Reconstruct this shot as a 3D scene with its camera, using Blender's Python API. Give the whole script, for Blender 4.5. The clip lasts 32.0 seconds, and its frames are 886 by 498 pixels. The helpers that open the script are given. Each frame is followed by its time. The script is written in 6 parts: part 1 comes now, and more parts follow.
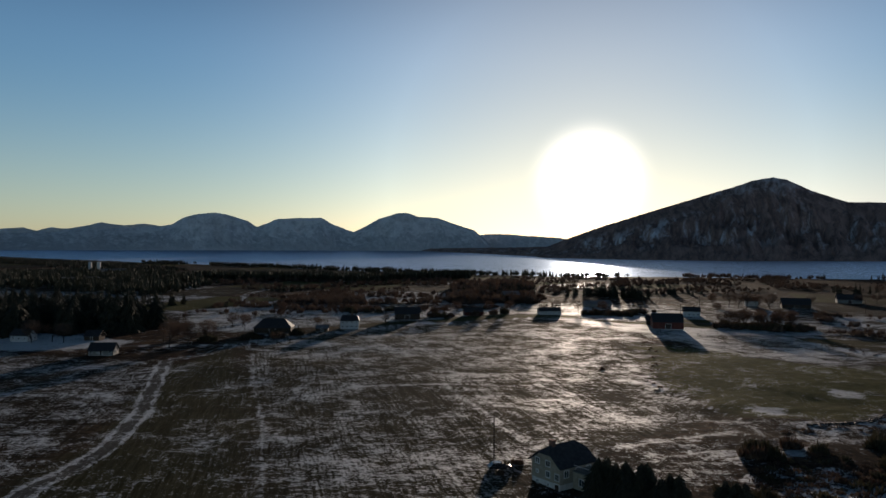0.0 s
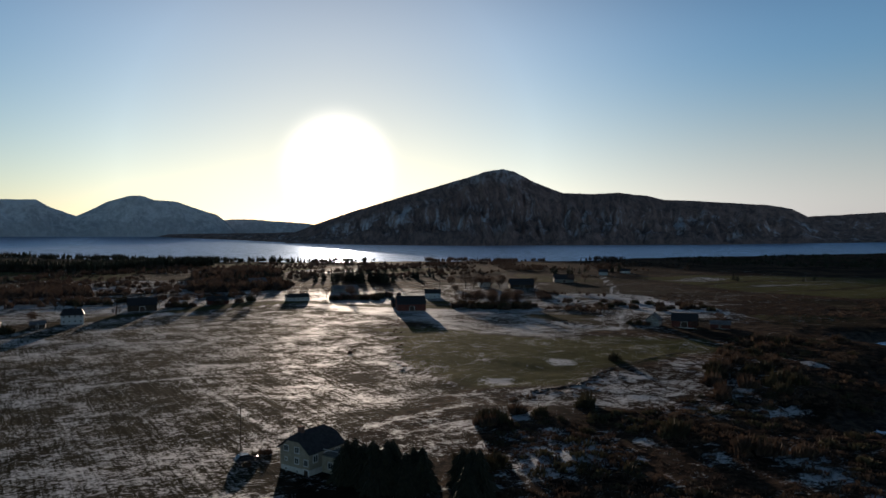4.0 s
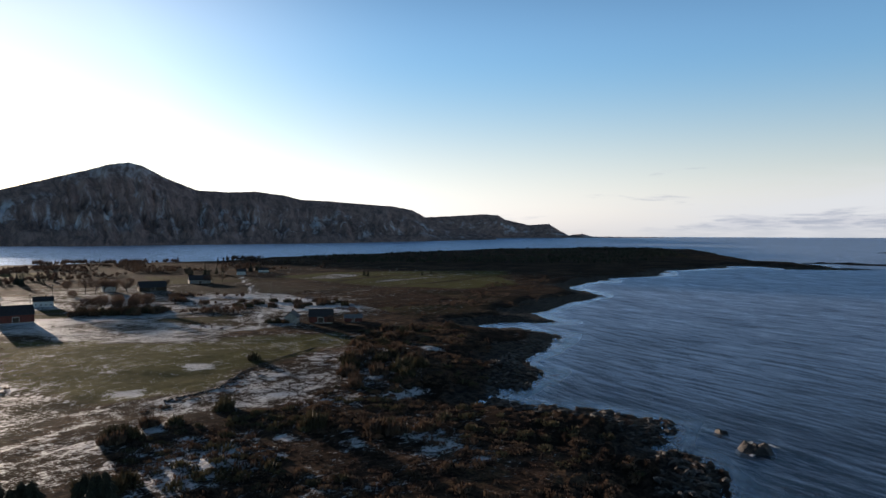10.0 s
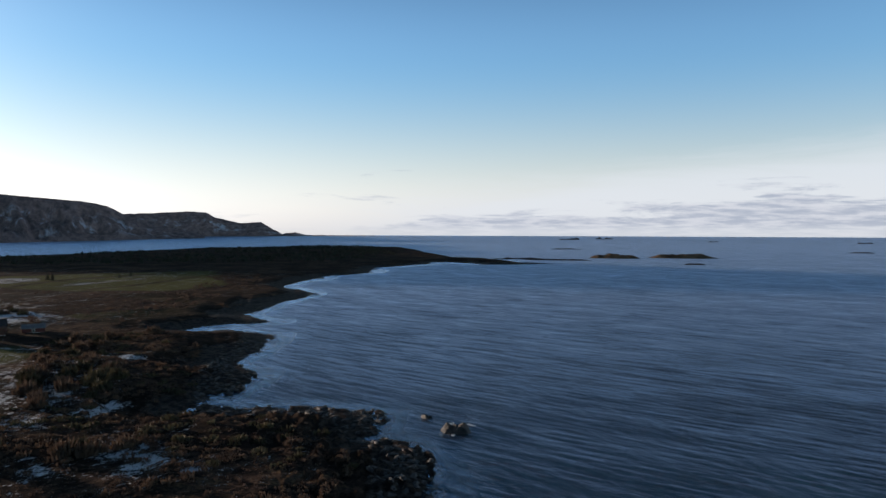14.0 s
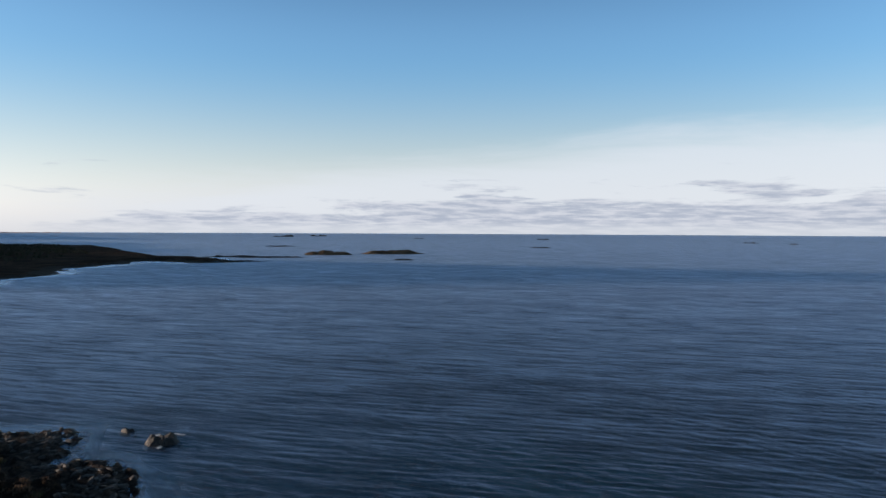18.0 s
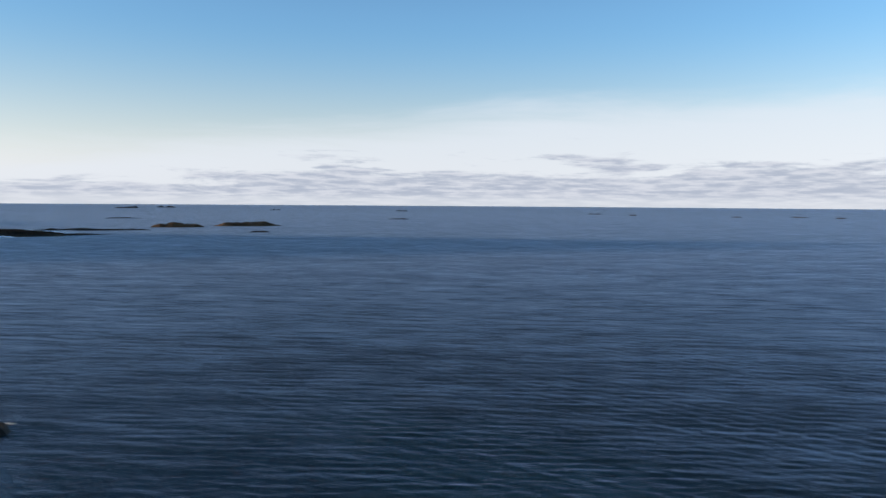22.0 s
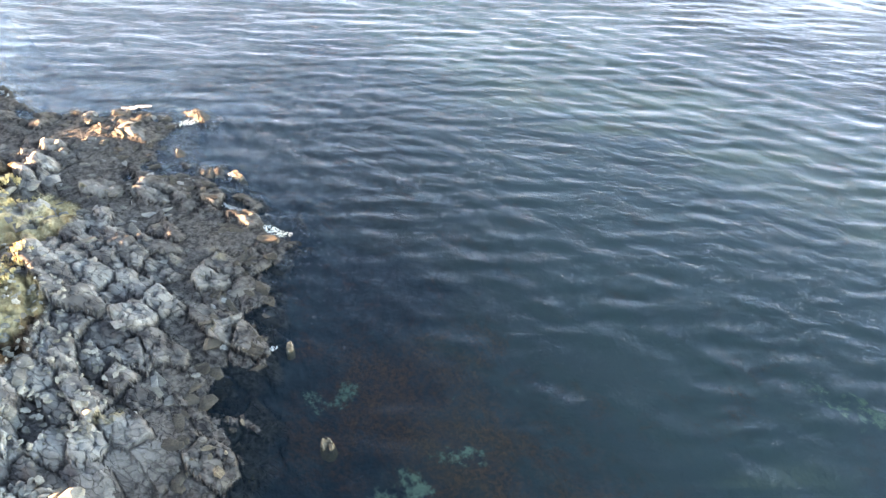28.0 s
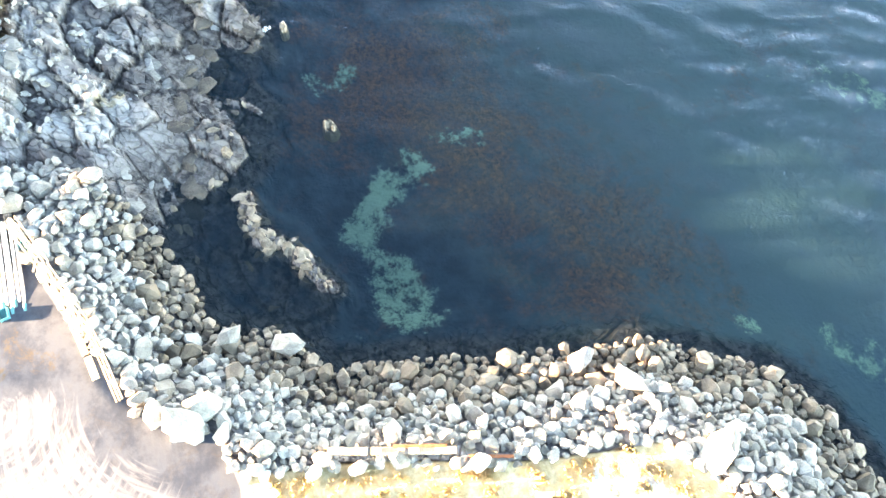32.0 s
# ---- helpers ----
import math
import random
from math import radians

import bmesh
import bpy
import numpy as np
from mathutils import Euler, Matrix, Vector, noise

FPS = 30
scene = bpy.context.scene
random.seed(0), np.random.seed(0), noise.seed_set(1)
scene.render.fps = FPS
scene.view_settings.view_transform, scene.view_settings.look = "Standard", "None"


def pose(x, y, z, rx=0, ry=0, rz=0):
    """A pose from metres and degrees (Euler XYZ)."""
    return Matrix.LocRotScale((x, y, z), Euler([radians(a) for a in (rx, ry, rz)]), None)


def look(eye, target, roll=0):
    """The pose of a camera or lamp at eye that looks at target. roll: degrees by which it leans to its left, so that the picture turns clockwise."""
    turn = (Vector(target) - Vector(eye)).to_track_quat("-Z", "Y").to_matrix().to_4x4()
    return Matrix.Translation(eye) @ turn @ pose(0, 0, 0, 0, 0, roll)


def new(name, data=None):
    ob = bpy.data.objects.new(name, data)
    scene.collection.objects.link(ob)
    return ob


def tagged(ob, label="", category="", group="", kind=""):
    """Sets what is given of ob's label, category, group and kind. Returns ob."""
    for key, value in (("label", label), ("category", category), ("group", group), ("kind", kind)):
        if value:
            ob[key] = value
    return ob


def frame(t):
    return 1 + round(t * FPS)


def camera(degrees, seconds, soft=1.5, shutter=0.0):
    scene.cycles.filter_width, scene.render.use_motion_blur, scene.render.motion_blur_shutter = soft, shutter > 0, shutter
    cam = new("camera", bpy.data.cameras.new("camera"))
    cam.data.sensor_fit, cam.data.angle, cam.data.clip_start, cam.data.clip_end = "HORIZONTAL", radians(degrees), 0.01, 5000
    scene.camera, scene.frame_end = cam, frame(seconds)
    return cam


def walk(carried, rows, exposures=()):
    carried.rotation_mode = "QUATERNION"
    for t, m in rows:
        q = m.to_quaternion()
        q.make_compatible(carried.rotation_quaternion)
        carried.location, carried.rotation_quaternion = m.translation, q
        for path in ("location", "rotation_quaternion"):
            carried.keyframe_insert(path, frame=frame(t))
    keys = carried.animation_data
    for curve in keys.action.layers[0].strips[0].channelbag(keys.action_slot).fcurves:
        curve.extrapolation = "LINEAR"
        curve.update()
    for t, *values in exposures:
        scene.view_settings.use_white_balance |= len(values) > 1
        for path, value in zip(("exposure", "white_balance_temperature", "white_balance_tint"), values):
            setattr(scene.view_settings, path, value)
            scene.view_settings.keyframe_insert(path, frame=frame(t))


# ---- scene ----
cam = camera(63.92, 32.0)
EYE = (0.0, 0.0, 45.0)
# seconds, heading, tilt, lean of a hovering camera that turns on the spot
TURNS = [
    (0.0, 0.00, -0.16, -0.22),
    (0.5, -2.81, -0.75, -0.22),
    (1.0, -5.61, -1.21, -0.21),
    (1.5, -8.36, -1.22, -0.20),
    (2.0, -10.93, -1.22, -0.20),
    (2.5, -13.27, -1.23, -0.20),
    (3.0, -15.54, -1.24, -0.20),
    (3.5, -17.82, -1.24, -0.21),
    (5.5, -27.10, -1.25, -0.20),
    (6.0, -29.45, -1.25, -0.20),
    (6.5, -31.84, -1.26, -0.20),
    (7.0, -34.23, -1.26, -0.19),
    (7.5, -36.65, -1.25, -0.18),
    (8.0, -39.08, -1.24, -0.17),
    (8.5, -41.51, -1.23, -0.15),
    (9.0, -43.91, -1.22, -0.14),
    (9.5, -46.30, -1.24, -0.14),
    (10.0, -48.72, -1.23, -0.14),
    (10.5, -51.49, -1.24, -0.14),
    (11.0, -54.37, -1.24, -0.14),
    (11.5, -57.23, -1.25, -0.14),
    (12.0, -60.09, -1.25, -0.15),
    (12.5, -62.92, -1.25, -0.16),
    (13.0, -65.79, -1.25, -0.18),
    (13.5, -68.68, -1.27, -0.19),
    (14.0, -71.54, -1.29, -0.20),
    (14.5, -74.40, -1.31, -0.21),
    (16.5, -85.87, -1.39, -0.24),
    (17.0, -88.72, -1.40, -0.25),
    (17.5, -91.63, -1.43, -0.26),
    (18.0, -94.28, -1.44, -0.28),
    (18.5, -97.23, -1.47, -0.30),
    (19.0, -100.18, -1.49, -0.32),
    (19.5, -103.17, -1.45, -0.33),
    (20.0, -105.42, -1.51, -0.33),
    (20.5, -105.52, -1.51, -0.34),
    (21.0, -105.53, -1.65, -0.36),
    (21.5, -105.54, -2.56, -0.39),
    (22.0, -105.59, -3.68, -0.40),
    (22.5, -105.60, -4.94, -0.39),
    (23.0, -105.63, -7.42, -0.39),
    (23.5, -105.66, -10.43, -0.39),
    (24.0, -105.68, -13.68, -0.40),
    (24.5, -105.71, -16.87, -0.42),
    (25.0, -105.76, -20.17, -0.45),
    (25.5, -105.63, -23.20, -0.48),
    (27.5, -105.48, -35.90, -0.67),
    (28.0, -105.46, -39.08, -0.65),
    (28.5, -105.42, -42.26, -0.62),
    (29.0, -105.46, -45.46, -0.58),
    (29.5, -105.49, -48.66, -0.54),
    (30.0, -105.51, -51.85, -0.52),
    (30.5, -105.53, -54.98, -0.50),
    (31.0, -105.60, -58.11, -0.50),
    (31.5, -105.66, -61.27, -0.51),
    (32.0, -105.70, -64.35, -0.51),
]
EXPOSURES = [(0, 0.1, 6700, 16), (3, 0.15, 6700, 16), (6, 0.36, 6800, 16), (9, 0.86, 6700, 16), (11, 1.08, 6900, 18), (13, 1.06, 6700, 16), (19, 1.06, 6600, 16), (22, 1.12, 6600, 16), (23, 1.4, 6600, 16), (24, 1.66, 6600, 16), (24.5, 2.1, 7200, 16), (25, 2.75, 9200, 20), (25.5, 3.25, 10000, 22), (28, 5.2, 13200, 28), (30, 6.3, 12800, 27), (32, 6.2, 11600, 24)]
walk(cam, [(t, pose(*EYE, 90 + tilt, lean, head)) for t, head, tilt, lean in TURNS], EXPOSURES)

# ---- light: a low winter sun over the sound, clear sky, cloud bank over the open sea ----
SUN_AZ, SUN_EL = 11.7, 5.28


def compass(az, el=0.0):
    """Unit direction from degrees clockwise of +y and degrees above the horizon."""
    a, e = radians(az), radians(el)
    return Vector((math.sin(a) * math.cos(e), math.cos(a) * math.cos(e), math.sin(e)))


sun_data = bpy.data.lights.new("sun", "SUN")
sun_data.energy, sun_data.angle, sun_data.color = 3.2, radians(0.6), (1.0, 0.85, 0.68)
new("sun", sun_data).matrix_world = look(compass(SUN_AZ, SUN_EL) * 100, (0, 0, 0))


class Nodes:
    """Short way to write node trees."""

    def __init__(self, tree):
        self.tree = tree
        tree.nodes.clear()

    def add(self, kind, ins=None, **props):
        n = self.tree.nodes.new(kind)
        for key, value in props.items():
            setattr(n, key, value)
        for key, value in (ins or {}).items():
            self.set(n, key, value)
        return n

    def set(self, n, key, value):
        socket = n.inputs[key]
        if isinstance(value, bpy.types.Node):
            value = value.outputs[0]
        if isinstance(value, bpy.types.NodeSocket):
            self.tree.links.new(value, socket)
        else:
            if isinstance(value, tuple) and len(value) == 3 and socket.type == "RGBA":
                value = (*value, 1.0)
            socket.default_value = value

    def math(self, op, a, b=0.0, c=0.0, clamp=False):
        return self.add("ShaderNodeMath", {0: a, 1: b, 2: c}, operation=op, use_clamp=clamp).outputs[0]

    def vmath(self, op, a, b=(0, 0, 0)):
        n = self.add("ShaderNodeVectorMath", {0: a, 1: b}, operation=op)
        return n.outputs["Value"] if op in ("DOT_PRODUCT", "LENGTH") else n.outputs[0]

    def mix(self, f, a, b, blend="MIX"):
        n = self.add("ShaderNodeMix", data_type="RGBA", blend_type=blend)
        for i, v in ((0, f), (6, a), (7, b)):
            self.set(n, i, v)
        return n.outputs[2]

    def ramp(self, f, lo, hi, a=0.0, b=1.0, smooth=True):
        n = self.add("ShaderNodeMapRange", {0: f, 1: lo, 2: hi, 3: a, 4: b})
        n.interpolation_type = "SMOOTHSTEP" if smooth else "LINEAR"
        return n.outputs[0]

    def noise(self, vec, scale, detail=4.0, rough=0.55, dist=0.0):
        return self.add("ShaderNodeTexNoise", {"Vector": vec, "Scale": scale, "Detail": detail, "Roughness": rough, "Distortion": dist}).outputs[0]

    def stretch(self, vec, sx, sy, sz=1.0, turn=0.0):
        """vec turned about z by degrees and scaled axis by axis."""
        m = self.add("ShaderNodeMapping", {"Vector": vec, "Rotation": (0, 0, radians(turn)), "Scale": (1, 1, 1)})
        return self.vmath("MULTIPLY", m.outputs[0], (sx, sy, sz))


world = bpy.data.worlds.new("sky")
scene.world = world
world.use_nodes = True
w = Nodes(world.node_tree)
sky = w.add("ShaderNodeTexSky", sky_type="NISHITA", sun_disc=False, sun_elevation=radians(SUN_EL), sun_rotation=radians(SUN_AZ), altitude=0.0, air_density=1.0, dust_density=0.25, ozone_density=2.8)
way = w.add("ShaderNodeTexCoord").outputs["Generated"]
axes = w.add("ShaderNodeSeparateXYZ", {0: way})
up, east = axes.outputs[2], axes.outputs[0]
# high thin veil whose edge climbs seaward, and a low bank of streaky stratocumulus under it
bearing = w.math("MULTIPLY", w.math("ARCTAN2", east, axes.outputs[1]), 57.29578)
height = w.math("MULTIPLY", w.math("ARCSINE", up), 57.29578)
seaward = w.math("MULTIPLY", w.ramp(bearing, 35, 80), w.ramp(bearing, 150, 178, 1.0, 0.0))
wisp = w.noise(w.vmath("MULTIPLY", way, (1.0, 1.0, 8.0)), 3.2, 6, 0.62, 0.4)
edge = w.math("ADD", w.ramp(bearing, 58, 112, 2.0, 8.0, False), w.math("MULTIPLY", w.math("SUBTRACT", wisp, 0.5), 4.5))
veil = w.math("MULTIPLY", w.ramp(w.math("SUBTRACT", height, edge), -2.6, 1.2, 1.0, 0.0), seaward)
streak = w.noise(w.vmath("MULTIPLY", way, (1.0, 1.0, 8.0)), 6.0, 9, 0.62, 0.2)
bank_top = w.math("ADD", w.ramp(bearing, 62, 100, 1.3, 4.0, False), w.math("MULTIPLY", w.math("SUBTRACT", wisp, 0.5), 2.0))
depth = w.math("SUBTRACT", bank_top, height)
body_c = w.math("ADD", streak, w.ramp(depth, -0.6, 2.4, -0.22, 0.13, False))
bank = w.math("MULTIPLY", w.math("MULTIPLY", w.ramp(body_c, 0.42, 0.54), w.math("MULTIPLY", w.ramp(height, 0.1, 0.9, 0.35, 1.0), w.ramp(height, 4.5, 6.5, 1.0, 0.0))), seaward)
SKY_GAIN = 0.10
base = w.mix(1.0, sky, (SKY_GAIN * 0.98, SKY_GAIN * 1.16, SKY_GAIN * 1.26), "MULTIPLY")
# away from the sun the low sky is whitened by haze
grey = w.add("ShaderNodeRGBToBW", {0: base}).outputs[0]
pale = w.mix(1.0, w.add("ShaderNodeCombineColor", {0: grey, 1: grey, 2: grey}), (1.16, 1.18, 1.20), "MULTIPLY")
base = w.mix(w.math("MULTIPLY", w.ramp(height, 0, 14, 0.88, 0.0), w.ramp(bearing, 14, 48, 0.35, 1.0)), base, pale)
zenith = w.math("MULTIPLY", w.ramp(up, 0.24, 0.56, 1.0, 0.12), w.ramp(w.vmath("DOT_PRODUCT", way, tuple(compass(SUN_AZ))), -0.2, 0.92, 1.36, 1.0))
base = w.mix(1.0, base, w.add("ShaderNodeCombineColor", {0: zenith, 1: zenith, 2: zenith}), "MULTIPLY")
col = w.mix(w.math("MULTIPLY", veil, 0.72), base, (0.35, 0.392, 0.425))
lit = w.ramp(w.noise(w.vmath("MULTIPLY", way, (1.0, 1.0, 9.0)), 22.0, 5, 0.6), 0.35, 0.65)
col = w.mix(w.math("MULTIPLY", bank, 0.9), col, w.mix(lit, (0.185, 0.22, 0.268), (0.30, 0.328, 0.36)))
# the bright haze round the low sun
near_sun = w.vmath("DOT_PRODUCT", way, tuple(compass(SUN_AZ, SUN_EL)))
base_dim = w.ramp(near_sun, math.cos(radians(16)), math.cos(radians(4)), 1.0, 0.72, False)
col = w.mix(1.0, col, w.add("ShaderNodeCombineColor", {0: base_dim, 1: base_dim, 2: base_dim}), "MULTIPLY")
core = w.math("POWER", w.ramp(near_sun, math.cos(radians(5.9)), math.cos(radians(1)), 0, 1, False), 4.0)
halo = w.math("POWER", w.ramp(near_sun, math.cos(radians(40)), 1.0, 0, 1, False), 3.2)
col = w.mix(1.0, col, w.mix(core, (0, 0, 0), (2.6, 2.35, 1.95)), "ADD")
col = w.mix(1.0, col, w.mix(halo, (0, 0, 0), (0.20, 0.185, 0.165)), "ADD")
bg = w.add("ShaderNodeBackground", {"Color": col, "Strength": 1.0})
w.add("ShaderNodeOutputWorld", {"Surface": bg})

# ---- materials ----
def material(name):
    m = bpy.data.materials.new(name)
    m.use_nodes = True
    return m, Nodes(m.node_tree)


def finish(n, color, rough=0.8, bump=None, strength=0.3, distance=0.05, spec=0.4, metal=0.0, leafy=0.0):
    p = n.add("ShaderNodeBsdfPrincipled", {"Base Color": color, "Roughness": rough, "Metallic": metal, "Specular IOR Level": spec})
    if bump is not None:
        b = n.add("ShaderNodeBump", {"Height": bump, "Strength": strength, "Distance": distance})
        n.set(p, "Normal", b)
    top = p
    if leafy:
        top = n.add("ShaderNodeMixShader", {0: leafy, 1: p, 2: n.add("ShaderNodeBsdfTranslucent", {"Color": color})})
    n.add("ShaderNodeOutputMaterial", {"Surface": top})
    return p


def plain(name, a, b, scale=2.0, rough=0.8, bump=0.3, distance=0.03, spec=0.3, metal=0.0, grain=(1, 1, 1), fine=12.0, islands=False, leafy=0.0):
    """Two tones mottled at two scales, with fine relief; each object a little lighter or darker."""
    m, n = material(name)
    at = n.vmath("MULTIPLY", n.add("ShaderNodeTexCoord").outputs["Object"], grain)
    big, small = n.noise(at, scale, 5, 0.6), n.noise(at, scale * fine, 3, 0.6)
    f = n.ramp(n.math("ADD", n.math("MULTIPLY", big, 0.65), n.math("MULTIPLY", small, 0.35)), 0.35, 0.65)
    c = n.mix(f, a, b)
    rnd = n.add("ShaderNodeObjectInfo").outputs["Random"]
    c = n.mix(1.0, c, n.add("ShaderNodeCombineColor", {0: n.ramp(rnd, 0, 1, 0.82, 1.12, False), 1: n.ramp(rnd, 0, 1, 0.82, 1.1, False), 2: n.ramp(rnd, 0, 1, 0.84, 1.08, False)}), "MULTIPLY")
    if islands:
        isle = n.add("ShaderNodeNewGeometry").outputs["Random Per Island"]
        shift = n.math("FRACT", n.math("ADD", isle, n.math("MULTIPLY", rnd, 7.3)))
        c = n.mix(1.0, c, n.add("ShaderNodeCombineColor", {0: n.ramp(shift, 0, 1, 0.55, 1.12, False), 1: n.ramp(shift, 0, 1, 0.53, 1.12, False), 2: n.ramp(shift, 0, 1, 0.50, 1.13, False)}), "MULTIPLY")
    finish(n, c, n.ramp(small, 0.3, 0.7, rough - 0.08, min(1.0, rough + 0.08)), small, bump, distance, spec, metal, leafy)
    return m


def ground_material():
    m, n = material("winter_ground")
    at = n.add("ShaderNodeNewGeometry").outputs["Position"]
    zone = n.add("ShaderNodeSeparateColor", {0: n.add("ShaderNodeAttribute", attribute_name="zone").outputs["Color"]})
    snow_z, green_z, rock_z = zone.outputs[0], zone.outputs[1], zone.outputs[2]
    zone_b = n.add("ShaderNodeSeparateColor", {0: n.add("ShaderNodeAttribute", attribute_name="cover").outputs["Color"]})
    field_z, dirt_z, sand_z = zone_b.outputs[0], zone_b.outputs[1], zone_b.outputs[2]
    big, mid, small = n.noise(at, 0.03, 5, 0.6), n.noise(at, 0.25, 5, 0.65), n.noise(at, 1.6, 4, 0.7)
    furrow = n.noise(n.stretch(at, 1.0, 0.05, 1.0, -13), 1.5, 7, 0.74, 0.5)
    drift = n.noise(n.stretch(at, 0.26, 1.0, 1.0, -8), 0.6, 9, 0.80, 1.2)
    crumb = n.noise(n.stretch(at, 0.5, 1.0, 1.0, 10), 1.8, 8, 0.84, 0.8)
    patch = n.noise(at, 0.075, 6, 0.68, 0.6)
    # heath: dark heather, rust-brown moor grass, straw
    heath = n.mix(n.ramp(mid, 0.36, 0.6), (0.020, 0.015, 0.014), (0.105, 0.066, 0.046))
    heath = n.mix(n.math("MULTIPLY", n.ramp(n.noise(at, 0.14, 8, 0.78), 0.52, 0.64), 0.75), heath, (0.20, 0.125, 0.068))
    heath = n.mix(n.ramp(n.noise(at, 0.022, 6, 0.7), 0.42, 0.6, 0.8, 0.0), heath, (0.022, 0.016, 0.013))
    heath = n.mix(n.math("MULTIPLY", n.ramp(small, 0.48, 0.62), 0.75), heath, (0.016, 0.012, 0.010))
    # stubble and grass fields
    field = n.mix(n.ramp(furrow, 0.38, 0.62), (0.022, 0.020, 0.017), (0.072, 0.063, 0.047))
    field = n.mix(n.math("MULTIPLY", n.ramp(small, 0.45, 0.7), 0.5), field, (0.024, 0.020, 0.015))
    c = n.mix(field_z, heath, field)
    lawn = n.mix(n.ramp(mid, 0.3, 0.7), (0.070, 0.076, 0.022), (0.14, 0.135, 0.045))
    c = n.mix(n.math("MULTIPLY", green_z, n.ramp(big, 0.2, 0.6, 0.55, 1.0)), c, lawn)
    straw_z = n.add("ShaderNodeSeparateColor", {0: n.add("ShaderNodeAttribute", attribute_name="straw").outputs["Color"]}).outputs[0]
    hay = n.mix(n.ramp(small, 0.3, 0.7), (0.44, 0.325, 0.185), (0.66, 0.54, 0.36))
    c = n.mix(n.ramp(n.math("ADD", straw_z, n.math("MULTIPLY", n.math("SUBTRACT", mid, 0.5), 0.9)), 0.35, 0.65), c, hay)
    gravel = n.mix(n.ramp(small, 0.35, 0.65), (0.07, 0.068, 0.066), (0.16, 0.152, 0.145))
    c = n.mix(dirt_z, c, gravel)
    # the yard: grey ice, muddy grit, snow swept into arcs by turning wheels
    yard_z = n.math("MULTIPLY", n.ramp(dirt_z, 0.3, 0.7), n.ramp(n.vmath("LENGTH", at), 68, 74, 1.0, 0.0))
    ice = n.mix(n.ramp(n.noise(at, 0.35, 6, 0.7), 0.38, 0.62), (0.036, 0.046, 0.064), (0.062, 0.076, 0.098))
    ice = n.mix(n.math("MULTIPLY", n.ramp(n.noise(at, 0.3, 6, 0.75, 0.5), 0.56, 0.68), n.ramp(n.vmath("LENGTH", n.vmath("SUBTRACT", at, (20.5, 20.0, 2.5))), 3.0, 5.5, 0.8, 0.2)), ice, (0.080, 0.064, 0.045))
    c = n.mix(yard_z, c, ice)
    # bare rock by the shore: dark wet bands below, grey gneiss with pale veins and painted golden sunlight above
    made = n.add("ShaderNodeSeparateColor", {0: n.add("ShaderNodeAttribute", attribute_name="slab").outputs["Color"]})
    tone, split, kelp_z = made.outputs[0], made.outputs[1], made.outputs[2]
    bent = n.vmath("ADD", n.stretch(at, 1.0, 0.45, 1.0, 35), n.vmath("MULTIPLY", n.add("ShaderNodeTexNoise", {"Vector": at, "Scale": 0.8, "Detail": 5.0}).outputs["Color"], (0.9, 0.9, 0.0)))
    bent = n.vmath("MULTIPLY", bent, (1.0, 1.0, 0.0))
    hair = n.add("ShaderNodeTexVoronoi", {"Vector": bent, "Scale": 1.7}, feature="DISTANCE_TO_EDGE").outputs["Distance"]
    chip = n.add("ShaderNodeSeparateColor", {0: n.add("ShaderNodeTexVoronoi", {"Vector": bent, "Scale": 1.7}).outputs["Color"]}).outputs[0]
    tone = n.math("ADD", n.math("MULTIPLY", tone, 0.6), n.math("MULTIPLY", chip, 0.4))
    crack = n.math("MULTIPLY", n.ramp(n.math("ADD", split, n.math("MULTIPLY", n.math("SUBTRACT", small, 0.5), 0.16)), 0.02, 0.16), n.ramp(hair, 0.0, 0.06, 0.6, 1.0))
    z = n.add("ShaderNodeSeparateXYZ", {0: at}).outputs[2]
    wet = n.ramp(n.math("ADD", z, n.math("MULTIPLY", n.math("SUBTRACT", mid, 0.5), 1.6)), 0.25, 1.7)
    stone = n.mix(n.ramp(n.noise(n.stretch(at, 1.0, 0.3, 1.0, 35), 0.4, 6, 0.6), 0.38, 0.62), (0.13, 0.122, 0.128), (0.33, 0.32, 0.325))
    stone = n.mix(1.0, stone, n.add("ShaderNodeCombineColor", {0: n.ramp(tone, 0, 1, 0.55, 1.25, False), 1: n.ramp(tone, 0, 1, 0.55, 1.25, False), 2: n.ramp(tone, 0, 1, 0.57, 1.25, False)}), "MULTIPLY")
    stone = n.mix(n.math("MULTIPLY", n.ramp(n.noise(at, 6.0, 4, 0.8), 0.5, 0.7), 0.5), stone, (0.10, 0.10, 0.105))
    # golden patches in the stone colour imitate low sun catching the ridges
    stone = n.mix(n.math("MULTIPLY", n.ramp(n.noise(at, 0.22, 5, 0.7), 0.62, 0.70), 0.6), stone, (0.40, 0.30, 0.17))
    weed = n.mix(n.ramp(small, 0.35, 0.65), (0.045, 0.042, 0.047), (0.15, 0.138, 0.138))
    weed = n.mix(n.math("MULTIPLY", n.ramp(tone, 0.55, 0.9), 0.6), weed, (0.16, 0.14, 0.13))
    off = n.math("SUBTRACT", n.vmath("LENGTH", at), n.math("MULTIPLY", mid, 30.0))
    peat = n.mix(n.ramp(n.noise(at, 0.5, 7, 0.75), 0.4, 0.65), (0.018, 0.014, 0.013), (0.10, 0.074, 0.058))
    stone = n.mix(wet, weed, stone)
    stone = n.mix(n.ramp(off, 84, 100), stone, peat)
    stone = n.mix(n.ramp(crack, 0, 1, 0.6, 0.0), stone, (0.028, 0.027, 0.029))
